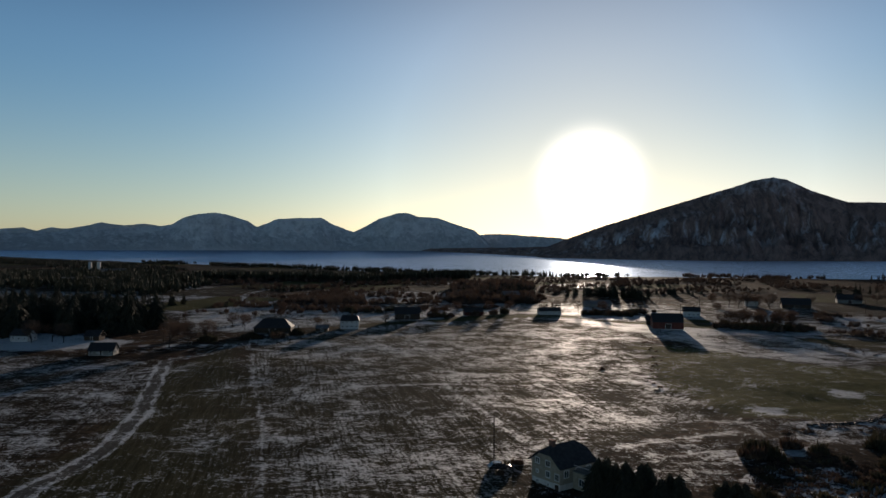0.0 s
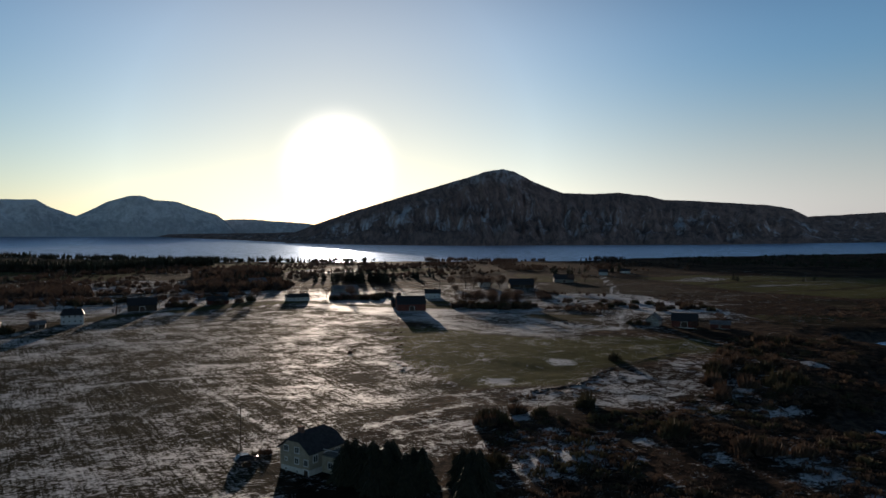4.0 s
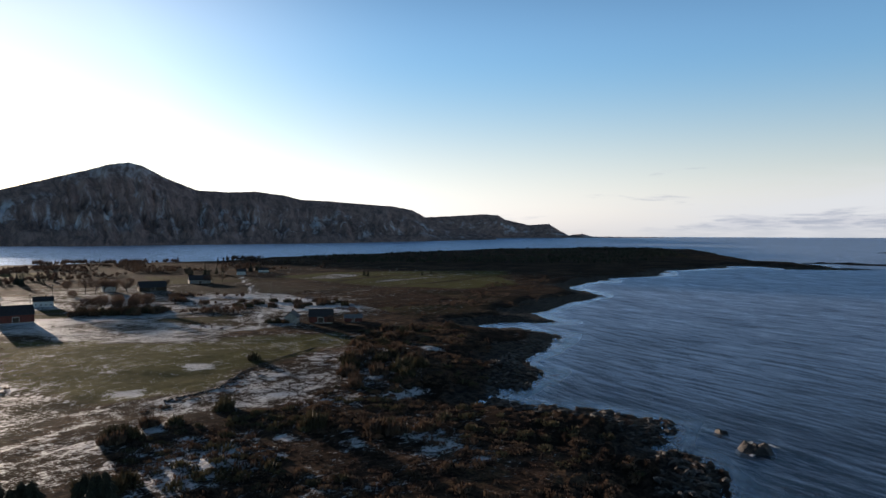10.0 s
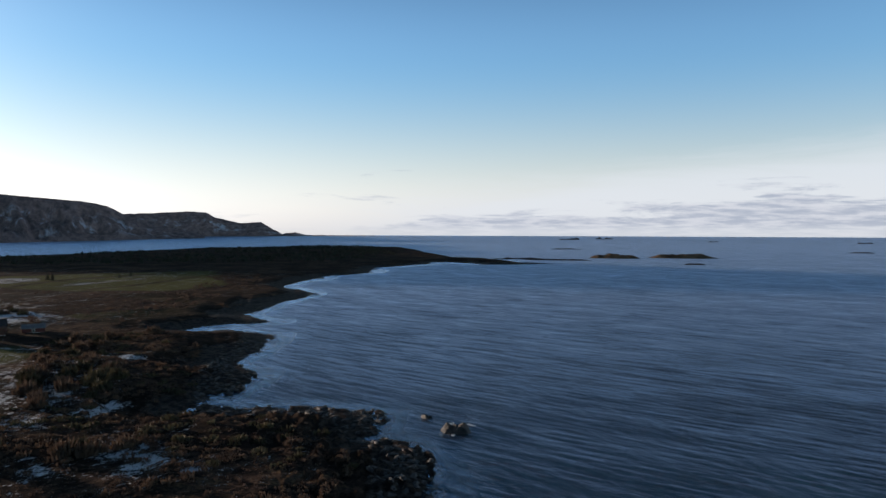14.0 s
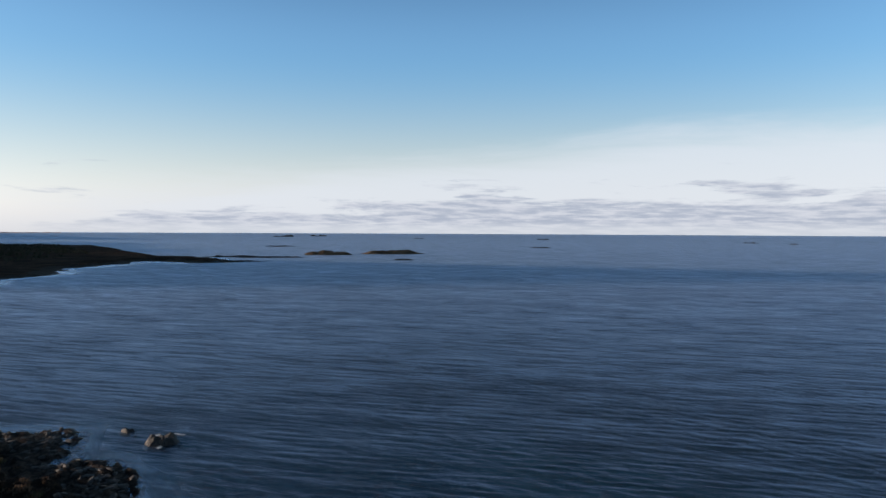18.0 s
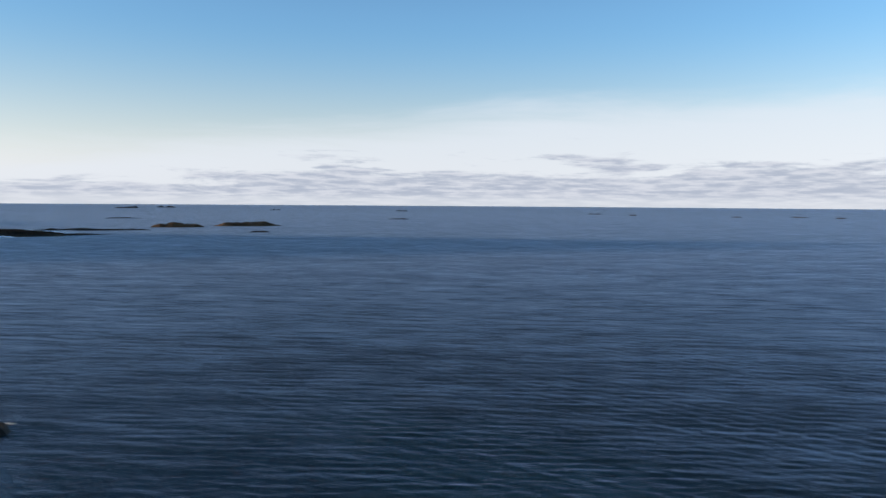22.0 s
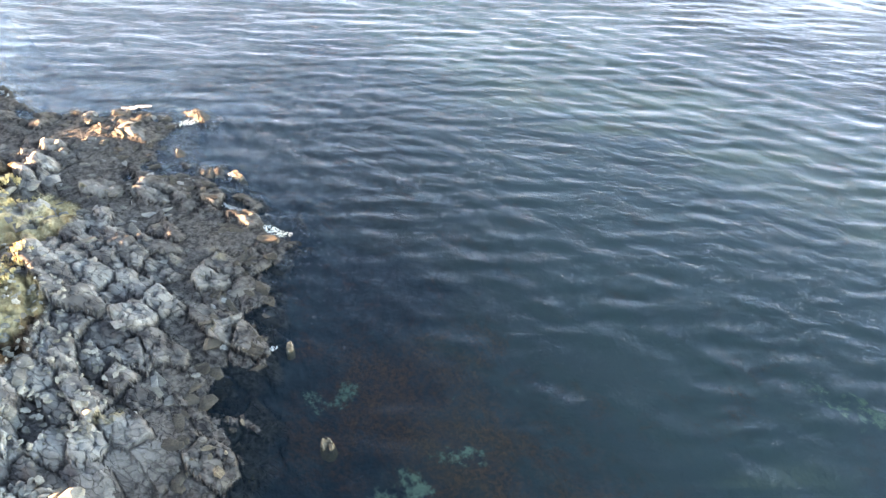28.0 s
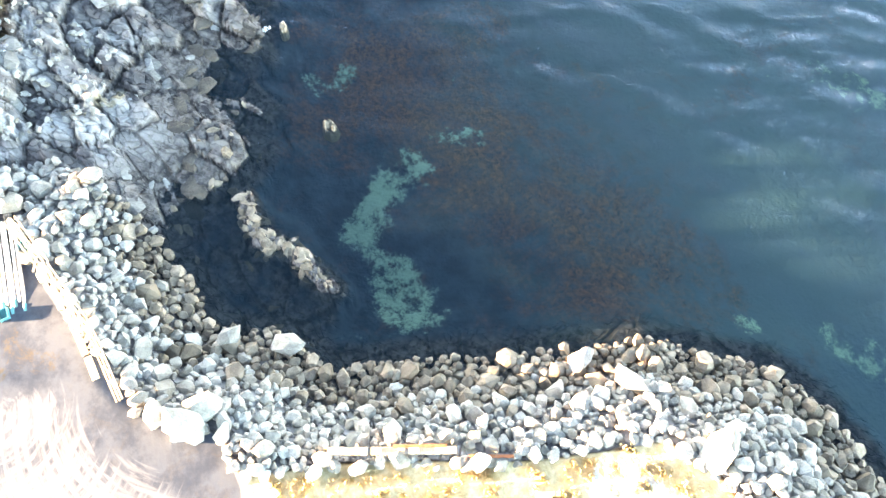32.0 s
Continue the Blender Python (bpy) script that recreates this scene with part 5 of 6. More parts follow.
# ---- the house below the field ----
def near_house():
    h = thing("house", "cream wooden house with dark roof, white plinth and a terrace annex", "house", pose(21.2, 125.0, float(z_at(21, 125)[0]) - 0.2, 0, 0, 35.6))
    lx, wy, pl, eave, ridge = 8.2, 7.0, 1.2, 4.3, 6.9
    part("plinth", Mesh().box(-lx / 2 + 0.05, lx / 2 - 0.05, -wy / 2 + 0.05, wy / 2 - 0.05, -1.5, pl), M_PLINTH, h, "white-painted basement wall")
    m = Mesh()
    clipped_wall(m, lx, wy, pl, eave, ridge)
    part("wall", m, M_CREAM, h, "cream weatherboard walls")
    for k in range(18):
        z = pl + 0.18 + k * 0.17
        b = Mesh()
        b.box(-lx / 2 - 0.03, -lx / 2 - 0.002, -wy / 2, wy / 2, z, z + 0.03)
        b.box(-lx / 2, lx / 2, -wy / 2 - 0.03, -wy / 2 - 0.002, z, z + 0.03)
        part("board", b, M_CREAM, h)
    m = Mesh()
    clipped_roof(m, lx, wy, eave, ridge)
    roof = part("roof", m, M_SLATE, h, "dark slate roof with clipped gables")
    part("chimney", Mesh().box(-2.9, -2.1, -0.4, 0.4, ridge - 0.9, ridge + 0.9).box(-2.98, -2.02, -0.48, 0.48, ridge + 0.9, ridge + 1.05), M_BRICK, roof)
    part("vent_pipe", Mesh().rod((-3.9, 1.2, ridge - 1.4), (-3.9, 1.2, ridge - 0.3), 0.07), M_STEEL, roof)
    x = -lx / 2
    for y, z, w_, hh in ((2.0, 3.75, 0.95, 0.9), (-0.6, 3.75, 0.95, 0.9), (-0.6, 1.85, 0.85, 1.0), (2.0, 2.1, 0.5, 0.45), (2.0, 0.45, 0.6, 0.35), (-0.7, 0.3, 0.4, 0.55)):
        if w_:
            window(h, x, y, z, w_, hh, "-x")
    for xx in (-2.6, 0.2, 2.8):
        window(h, xx, -wy / 2, 2.3, 1.0, 1.15, "-y")
    d = part("door", Mesh().box(x - 0.07, x - 0.005, -3.3, -2.3, -0.6, 1.15), M_DOOR, h, "dark basement door")
    part("door_frame", Mesh().box(x - 0.09, x - 0.004, -3.43, -3.3, -0.6, 1.28).box(x - 0.09, x - 0.004, -2.3, -2.17, -0.6, 1.28).box(x - 0.09, x - 0.004, -3.3, -2.3, 1.15, 1.28), M_TRIM, d)
    window(h, x, -2.8, 1.85, 0.85, 1.0, "-x")
    annex = part("annex", Mesh().box(-1.0, lx / 2 - 0.3, -wy / 2 - 4.2, -wy / 2 - 0.01, -1.0, 3.1), M_CREAM, h, "low annex with a flat terrace roof")
    part("terrace_deck", Mesh().box(-1.2, lx / 2 - 0.1, -wy / 2 - 4.4, -wy / 2 - 0.01, 3.102, 3.25), M_GREY, annex)
    rail = Mesh()
    for xx in np.arange(-1.1, lx / 2, 1.1):
        rail.box(xx, xx + 0.07, -wy / 2 - 4.35, -wy / 2 - 4.28, 3.25, 4.2)
    rail.box(-1.1, lx / 2 - 0.1, -wy / 2 - 4.37, -wy / 2 - 4.26, 4.2, 4.28).box(-1.1, -1.0, -wy / 2 - 4.3, -wy / 2, 4.2, 4.28)
    part("railing", rail, M_TRIM, annex, "white terrace railing")
    window(h, -1.0, -wy / 2 - 2.0, 1.0, 1.0, 1.1, "-x")


near_house()


def car(x, y, turn):
    c = thing("car", "dark parked car beside the cream house", "car", on_ground(x, y, turn))
    side = [(-2.1, 0.35), (2.1, 0.35), (2.15, 0.75), (1.2, 0.92), (-1.95, 0.95), (-2.15, 0.7)]
    part("body", Mesh().loft([[(px, -0.82, pz) for px, pz in side], [(px, 0.82, pz) for px, pz in side]]), M_PAINT, c)
    cab = [(-1.8, 0.955), (0.95, 0.925), (0.3, 1.42), (-1.35, 1.45)]
    part("cabin", Mesh().loft([[(px, -0.7, pz) for px, pz in cab], [(px, 0.7, pz) for px, pz in cab]]), M_PANE, c, "dark glazed cabin")
    for px in (-1.35, 1.35):
        for s in (-1, 1):
            w_ob = part("wheel", Mesh().rod((px, s * 0.62, 0.32), (px, s * 0.86, 0.32), 0.32, None, 14), M_BLACK, c)
            part("rim", Mesh().rod((px, s * 0.862, 0.32), (px, s * 0.875, 0.32), 0.2, None, 10), M_STEEL, w_ob)


car(10.5, 130.5, 15)

# ---- farms across the fields ----
building("farmhouse", "white two-storey farmhouse with dark slate roof and chimney", -46, 351, 6, 11, 8, 5.6, 8.4, M_WHITE, M_SLATE, 4, 2, 0.6, hip=1.5)
building("barn", "large dark tarred barn with steep roof", -20, 400, 4, 17, 10, 4.6, 8.6, M_BROWN, M_SLATE, 0, 0, 0.4, False, "-y", "barns of the farms", True, category="barn")
building("barn", "low red barn among bare bushes", 18, 421, 8, 13, 7, 3.2, 5.8, M_RED, M_SLATE, 0, 0, 0.4, False, "-y", "barns of the farms", True, category="barn")
building("farmhouse", "long low white house with grey roof", 64, 427, 6, 16, 7, 3.2, 5.4, M_WHITE, M_SLATE, 5, 1, 0.4)
building("barn", "broad dark barn beside the road", -80, 337, 3, 21, 12, 3.6, 8.0, M_BROWN, M_SLATE, 0, 0, 0.4, False, "-y", "barns of the farms", True, 5.0, "barn")
building("cottage", "small pale cottage with steep black roof and small windows", -127, 266, 3, 11, 6.5, 2.7, 5.6, M_GREY, M_SLATE, 4, 1, 0.4, False, "-y", category="house")
building("farmhouse", "white house under bare trees in snow", -180, 305, -8, 10, 7, 3.6, 6.4, M_WHITE, M_SLATE, 3, 1, 0.5)
building("outhouse", "dark outhouse beside the spruces", -150, 306, -4, 8, 6, 2.8, 5.4, M_BROWN, M_SLATE, 0, 0, 0.3, False, "-y", "barns of the farms", category="shed")
building("cowshed", "long low grey cowshed with pale roof", 106, 488, 9, 22, 9, 3.2, 5.6, M_GREY, M_TIN, 0, 0, 0.4, False, "-y", "barns of the farms", True, category="barn")
building("barn", "large red barn with grey roof and long shadow", 113, 358, -8, 18, 11, 5.0, 9.6, M_RED, M_SLATE, 0, 0, 0.6, False, "-y", "barns of the farms", True, category="barn")
building("shed", "small dark shed behind the red barn", 112, 377, -8, 9, 6, 3.2, 5.6, M_BROWN, M_SLATE, 0, 0, 0.3, False, "-y", "barns of the farms", category="shed")
building("farmhouse", "white farmhouse with a porch and dark roof", 150, 428, -20, 12, 8, 4.4, 7.2, M_WHITE, M_SLATE, 4, 1, 0.5)
building("farmhouse", "white house half hidden by bare trees", 217, 500, -15, 10, 8, 5.2, 8.0, M_WHITE, M_SLATE, 3, 2, 0.5)
building("barn", "wide dark barn with a low annex", 241, 485, -18, 22, 11, 3.8, 8.6, M_BROWN, M_SLATE, 0, 0, 0.4, False, "-y", "barns of the farms", True, category="barn")
building("barn", "grey weathered barn by the lane", 303, 530, -20, 20, 10, 4.2, 8.4, M_GREY, M_SLATE, 0, 0, 0.4, False, "-y", "barns of the farms", True, category="barn")
building("farmhouse", "small white house among dark trees", 394, 610, -35, 10, 8, 4.6, 7.4, M_WHITE, M_SLATE, 3, 1, 0.5)
building("farmhouse", "white house with long roof near the shore", 432, 628, -30, 12, 8, 3.2, 5.6, M_WHITE, M_SLATE, 3, 1, 0.4)
building("farmhouse", "white gabled house of the farm on the bay", 200, 268, 40, 8, 6.8, 3.8, 6.6, M_GREY, M_SLATE, 3, 2, 0.5)
building("barn", "dark red barn joined to the farmyard", 212, 262, -42, 13, 8.5, 4.2, 7.8, M_RED, M_SLATE, 0, 0, 0.5, False, "-y", "barns of the farms", True, category="barn")
building("shed", "low red shed at the end of the farmyard", 224, 253, -42, 10, 6, 2.6, 4.2, M_RED, M_TIN, 0, 0, 0.3, False, "-y", "barns of the farms", category="shed")
building("farmhouse", "long white house before the shore woods", -122, 843, 8, 20, 9, 3.6, 6.4, M_WHITE, M_SLATE, 5, 1, 0.4)
building("barn", "grey-roofed barn among brown copses", 54, 567, 14, 16, 9, 3.6, 7.0, M_BROWN, M_TIN, 0, 0, 0.4, False, "-y", "barns of the farms", True, category="barn")
building("shed", "small red shed by the hedges", 36, 618, -6, 9, 6, 2.8, 4.8, M_RED, M_TIN, 0, 0, 0.3, False, "-y", "barns of the farms", category="shed")
building("shed", "low dark shed behind the big barn", -58, 342, 3, 7, 5, 2.2, 3.8, M_BROWN, M_TIN, 0, 0, 0.3, False, "-y", "barns of the farms", category="shed")
building("warehouse", "long white warehouse near the woods", -412, 806, 24, 48, 14, 4.5, 6.5, M_WHITE, M_TIN, 0, 0, 0.4, False, "-y", "plant buildings", True, category="warehouse")
building("warehouse", "white plant building beside two silos", -478, 1032, 24, 42, 20, 7.0, 9.5, M_WHITE, M_TIN, 0, 0, 0.4, False, "-y", "plant buildings", True, category="warehouse")
for sx_, sy_ in ((-512, 1030), (-502, 1036)):
    s_ob = thing("silo", "tall pale cylindrical silo beside the plant", "silo", on_ground(sx_, sy_), "silos")
    part("tank", Mesh().rod((0, 0, -1), (0, 0, 17), 2.4, None, 18), M_WHITE, s_ob)
    part("dome", Mesh().rod((0, 0, 17), (0, 0, 18.6), 2.4, 0.5, 18), M_TIN, s_ob)


def power_pole(x, y, turn):
    p = thing("power_pole", "thin wooden power pole in the fields", "pole", on_ground(x, y, turn), "power poles")
    part("post", Mesh().rod((0, 0, -0.5), (0, 0, 8.5), 0.13, 0.09, 7), M_BARK, p)
    arm = part("crossarm", Mesh().box(-0.9, 0.9, -0.06, 0.06, 7.9, 8.05), M_BARK, p)
    for u in (-0.75, 0, 0.75):
        part("insulator", Mesh().rod((u, 0, 8.05), (u, 0, 8.3), 0.05, 0.03, 6), M_STEEL, arm)


for px_, py_ in ((139, 415), (10, 137), (170, 470), (60, 440), (-30, 375), (-100, 355), (262, 440), (-118, 300)):
    power_pole(px_, py_, 20)

# ---- trees by the farms ----
rng = random.Random(11)
for px_, py_, hh in ((26, 118, 6.5), (28, 114, 7.0), (30, 117, 5.5), (31.5, 112, 7.5), (33.5, 115, 6.0), (35, 109, 6.8), (36.5, 113, 5.0), (42.5, 106.5, 6.6), (44, 103, 7.4), (41, 101, 6.0), (33, 107, 6.8), (25, 115.5, 6.5), (27, 116.5, 7.2), (29.2, 113, 7.6), (30.5, 109.5, 7), (32.6, 112.5, 7.4), (36, 107.5, 7), (43.5, 104.5, 7.0), (28.5, 109, 6.6)):
    spruce(px_, py_, hh, rng, "bushy dark spruce next to the cream house", "spruces by the house", True)
for px_, py_ in scatter([(-222, 318), (-152, 322), (-136, 334), (-140, 352), (-175, 420), (-250, 410)], 130, 12):
    spruce(px_, py_, rng.uniform(10, 18), rng, "tall dark spruce in a dense shelter wood", "shelter wood", rng.random() < 0.6)
for px_, py_ in scatter([(-300, 420), (-175, 425), (-180, 520), (-320, 520)], 60, 13):
    spruce(px_, py_, rng.uniform(9, 14), rng, "dark spruce in the wood behind the farm", "shelter wood")
for cx_, cy_, n_, hh in ((132, 590, 22, 13), (152, 578, 22, 13), (60, 610, 22, 12), (30, 470, 0, 0), (-140, 640, 12, 9), (200, 610, 8, 10), (430, 655, 10, 13), (480, 500, 3, 9), (520, 470, 2, 7), (384, 640, 8, 12)):
    for _ in range(n_):
        spruce(cx_ + rng.gauss(0, 13), cy_ + rng.gauss(0, 9), rng.uniform(0.6, 1.05) * hh, rng, "dark spruce in a small stand between fields", "spruce stands")
for px_, py_, hh in ((-109, 283, 11), (-103, 287, 10), (-165, 300, 9), (-172, 297, 10), (-158, 296, 8.5), (-190, 290, 9), (-4, 412, 8), (2, 416, 7.5), (-62, 352, 6), (-30, 372, 6), (40, 428, 8), (146, 372, 8), (152, 366, 9), (160, 360, 7.5), (168, 358, 8), (175, 372, 8), (186, 392, 8), (200, 480, 10), (208, 486, 11), (226, 492, 10), (190, 500, 9), (262, 505, 8), (170, 440, 7), (232, 262, 6), (206, 248, 5), (96, 420, 7), (84, 440, 8), (398, 622, 9), (-95, 420, 8), (-70, 470, 9), (-10, 480, 9), (20, 500, 10), (150, 370, 9), (157, 368, 10), (163, 364, 9), (171, 361, 10), (178, 365, 8), (183, 372, 9), (160, 378, 9), (170, 380, 9), (196, 486, 12), (214, 482, 10), (220, 478, 9), (232, 500, 9), (62, 436, 8), (70, 440, 8), (-12, 415, 7), (8, 424, 8), (28, 430, 8), (300, 512, 8), (318, 520, 9), (380, 618, 10), (410, 636, 11), (420, 640, 10), (100, 446, 8), (-96, 345, 8), (-104, 352, 8), (-112, 300, 9), (-98, 296, 10)):
    bare_tree(px_, py_, hh, rng)
for px_, py_, sz in ((54, 241, 1.1), (92, 150, 2.6), (98, 124, 2.4), (106, 109, 2.4), (63, 144, 2.8), (66, 141, 2.4), (72, 146, 2.6), (76, 143, 2.2), (47, 116, 3.0), (50, 113, 2.8), (53, 116, 2.4), (193, 270, 2.6), (190, 272, 2.2), (196, 268, 2.4), (196, 200, 3.4), (189, 196, 3.0), (203, 205, 3.2), (186, 206, 2.6), (178, 200, 2.4), (212, 208, 3.6), (207, 199, 3.0), (200, 212, 2.8), (127, 142, 3.0), (150, 160, 2.8), (158, 166, 3.2), (163, 158, 2.8), (168, 170, 3.4), (172, 163, 3.0), (150, 150, 2.6), (132, 148, 3.4), (137, 156, 3.8), (143, 150, 3.6), (148, 144, 3.4), (154, 152, 4.0), (160, 150, 3.8), (145, 165, 3.6), (152, 172, 4.0), (166, 180, 3.8), (172, 188, 3.6), (158, 178, 3.6), (89.8, 146.3, 3.0), (94.1, 118.9, 3.8), (102, 108.4, 3.0), (104, 103.4, 3.2), (108.8, 100.8, 2.8), (61, 140, 3.0), (65, 143.8, 2.8), (130, 194, 2.8), (213, 220, 3.6), (224, 213, 3.4), (238, 204, 3.4), (151.5, 174, 3.4), (176, 175, 3.2), (181, 182, 3.0), (140, 140, 2.2), (12, 131.5, 1.5), (14, 134, 1.4), (10.5, 128, 1.2)):
    bush(px_, py_, sz * 0.72, rng)
for px_, py_ in scatter([(-5, 407), (45, 422), (40, 432), (-10, 420)], 14, 14) + scatter([(138, 366), (172, 346), (190, 362), (150, 380)], 60, 15) + scatter([(90, 430), (108, 422), (122, 444), (138, 454), (130, 462), (100, 440)], 40, 71) + scatter([(20, 520), (64, 498), (90, 590), (40, 590)], 50, 72) + scatter([(86, 427), (112, 430), (112, 437), (86, 435)], 12, 16) + scatter([(200, 330), (260, 300), (300, 330), (240, 370)], 22, 17) + scatter([(-110, 290), (-60, 322), (-66, 332), (-112, 300)], 10, 18) + scatter([(-60, 420), (0, 450), (60, 480), (-60, 470)], 24, 19):
    bush(px_, py_, rng.uniform(1.6, 3.0), rng, "leafless brown garden bush beside the farms", "bushes by the farms")

# belts of trees along the far shore and on the long spit
woods("shore_woods", "dark belt of conifers along the shore of the sound", scatter([(-760, 1640), (-340, 1370), (-90, 1120), (60, 1010), (180, 970), (330, 985), (330, 1020), (180, 1022), (66, 1066), (-81, 1190), (-331, 1440), (-740, 1770)], 2000, 21, (90, 0.4)), 22, (5, 11), M_NEEDLE, 0.55)
woods("shore_woods", "scattered low trees on the shore beyond the fields", scatter([(330, 940), (620, 930), (720, 1010), (620, 975), (480, 980), (340, 1015)], 170, 23, (50, 0.5)), 24, (4, 9), M_TWIG, 0.3)
woods("spit_woods", "low dark woods on the long spit", scatter([(640, 760), (760, 1000), (1150, 1090), (1700, 1150), (1960, 1050), (1900, 830), (1500, 640), (1180, 480), (900, 470)], 2300, 25, (160, 0.4)), 26, (3, 7), M_NEEDLE, 0.6)
woods("inland_woods", "dark mixed woods on the low ground by the fjord", scatter([(-1900, 2600), (-700, 1560), (-420, 1180), (-520, 1090), (-900, 1500), (-2100, 2300)], 2200, 27, (160, 0.35)), 28, (6, 11), M_NEEDLE, 0.6)
woods("inland_woods", "dark woods behind the shelter belt", scatter([(-560, 760), (-330, 620), (-230, 560), (-240, 760), (-420, 1080), (-640, 1050)], 1500, 29, (90, 0.4)), 30, (6, 11), M_NEEDLE, 0.5)
woods("copse", "brown leafless copses between the small fields", scatter([(-160, 560), (60, 560), (260, 640), (420, 720), (380, 900), (100, 960), (-120, 980), (-260, 820)], 1900, 31, (45, 0.5)), 32, (2.5, 6), M_TWIG, 0.25)
woods("shore_woods", "dense dark woods between the fields and the sound", scatter([(-340, 860), (-255, 858), (-170, 850), (-78, 800), (-40, 870), (35, 915), (40, 1000), (-30, 980), (-90, 900), (-180, 935), (-300, 960)], 1300, 61, (60, 0.3)), 62, (7, 13), M_NEEDLE, 0.55)
woods("copse", "thick brown hedge behind the white farmhouse", scatter([(-112, 478), (-52, 495), (-70, 575), (-115, 562)], 190, 63, (22, 0.36)), 64, (3, 6.5), M_TWIG, 0.15)
woods("copse", "large brown copse of leafless trees", scatter([(4, 515), (64, 503), (98, 765), (60, 800), (8, 735)], 520, 65, (40, 0.4)), 66, (4, 9), M_TWIG, 0.3)
woods("copse", "brown scrub by the lane to the bay farm", scatter([(182, 345), (200, 306), (265, 405), (225, 430)], 130, 67, (24, 0.45)), 68, (1.5, 4), M_TWIG, 0.0)
woods("copse", "brown scrub between the farms and the shore", scatter([(330, 700), (520, 640), (640, 760), (560, 900), (400, 920)], 420, 69, (50, 0.5)), 70, (2, 5), M_TWIG, 0.2)
woods("copse", "brown leafless scrub along field edges", scatter([(-150, 400), (-60, 430), (60, 520), (60, 560), (-160, 560)], 420, 33, (30, 0.5)), 34, (2.5, 5), M_TWIG, 0.1)


def scrub(name, label, spots, seed, size, blades, mat):
    rng_, bag = random.Random(seed), Mesh()
    xs, ys = np.array([p[0] for p in spots]), np.array([p[1] for p in spots])
    for x, y, z in zip(xs, ys, z_at(xs, ys)):
        if z > 1.2:
            rr = rng_.uniform(*size)
            bush_blades(bag, rng_, x, y, float(z), rr, rr * rng_.uniform(0.35, 0.75), blades, rr * 0.055)
    return tagged(new(name, bag.data(name, mat)), label, "scrub", kind="stuff")


HEATH = [(45, 92), (60, 60), (100, 52), (128, 58), (140, 75), (140, 112), (165, 128), (190, 150), (225, 170), (245, 205), (215, 235), (190, 215), (165, 190), (135, 150), (100, 138), (70, 146), (52, 122)]
scrub("heather", "dark heather and dwarf scrub on the heath", scatter(HEATH, 1500, 41, (14, 0.46)), 42, (0.7, 1.8), 24, M_SCRUB)
scrub("juniper_scrub", "low dark juniper thickets on the heath", scatter(HEATH, 260, 43, (24, 0.56)), 44, (1.2, 2.4), 34, M_JUNIPER)
scrub("moor_grass", "tussocks of rust-brown moor grass", scatter(HEATH, 3800, 45, (12, 0.42)), 46, (0.3, 0.8), 11, M_TWIG)
scrub("heather", "dark scrub along the bay shore", scatter([(230, 190), (270, 230), (420, 260), (500, 330), (620, 380), (560, 420), (420, 330), (300, 290), (240, 240)], 500, 47, (30, 0.5)), 48, (1.0, 2.6), 18, M_SCRUB)
scrub("heather", "scrub along ditches and field edges", [(x + random.Random(i).gauss(0, 2.2), y + random.Random(i + 7).gauss(0, 1.4)) for i, (x, y) in enumerate([(a[0] + (b[0] - a[0]) * k / 26, a[1] + (b[1] - a[1]) * k / 26) for a, b in (((74, 160), (100, 162)), ((100, 162), (121, 180)), ((165, 272), (168, 300)), ((62, 206), (96, 330)), ((185, 262), (240, 300)), ((-92, 262), (-92, 290))) for k in range(26)])], 49, (0.5, 1.2), 16, M_SCRUB)
scrub("moor_grass", "rough brown tussocks on the flat moor", scatter([(230, 215), (300, 240), (500, 335), (640, 400), (620, 480), (470, 330), (400, 345), (380, 420), (300, 400), (260, 330)], 1500, 50, (26, 0.46)), 51, (0.6, 1.6), 12, M_TWIG)

# ---- skerries and islets ----
def islet(name, label, x, y, turn, a, b, high, seed, mat, group="skerries"):
    """A low rock island: two half axes, height, rough outline."""
    n, rings = 40, 12
    m = Mesh()
    rows = []
    for k in range(rings):
        f = k / (rings - 1)
        row = []
        for i in range(n):
            t = 2 * math.pi * i / n
            wob = 0.75 + 0.6 * float(fbm(np.array([math.cos(t) * 2 + seed]), np.array([math.sin(t) * 2 + 3]), 4, seed)[0])
            px, py = math.cos(t) * a * wob * (1 - f), math.sin(t) * b * wob * (1 - f)
            bump = float(fbm(np.array([px / (a * 0.22 + 1.0) + seed]), np.array([py / (b * 0.3 + 0.8)]), 4, seed + 1)[0])
            row.append((px, py, -0.8 + (high + 0.8) * min(1, (f * 2.2)) ** 0.7 * (0.12 + 1.55 * bump)))
        rows.append(row)
    m.loft(rows)
    ob = new(name, m.data(name, mat))
    ob.matrix_world = pose(x, y, 0, 0, 0, turn)
    return tagged(ob, label, "rock", group)


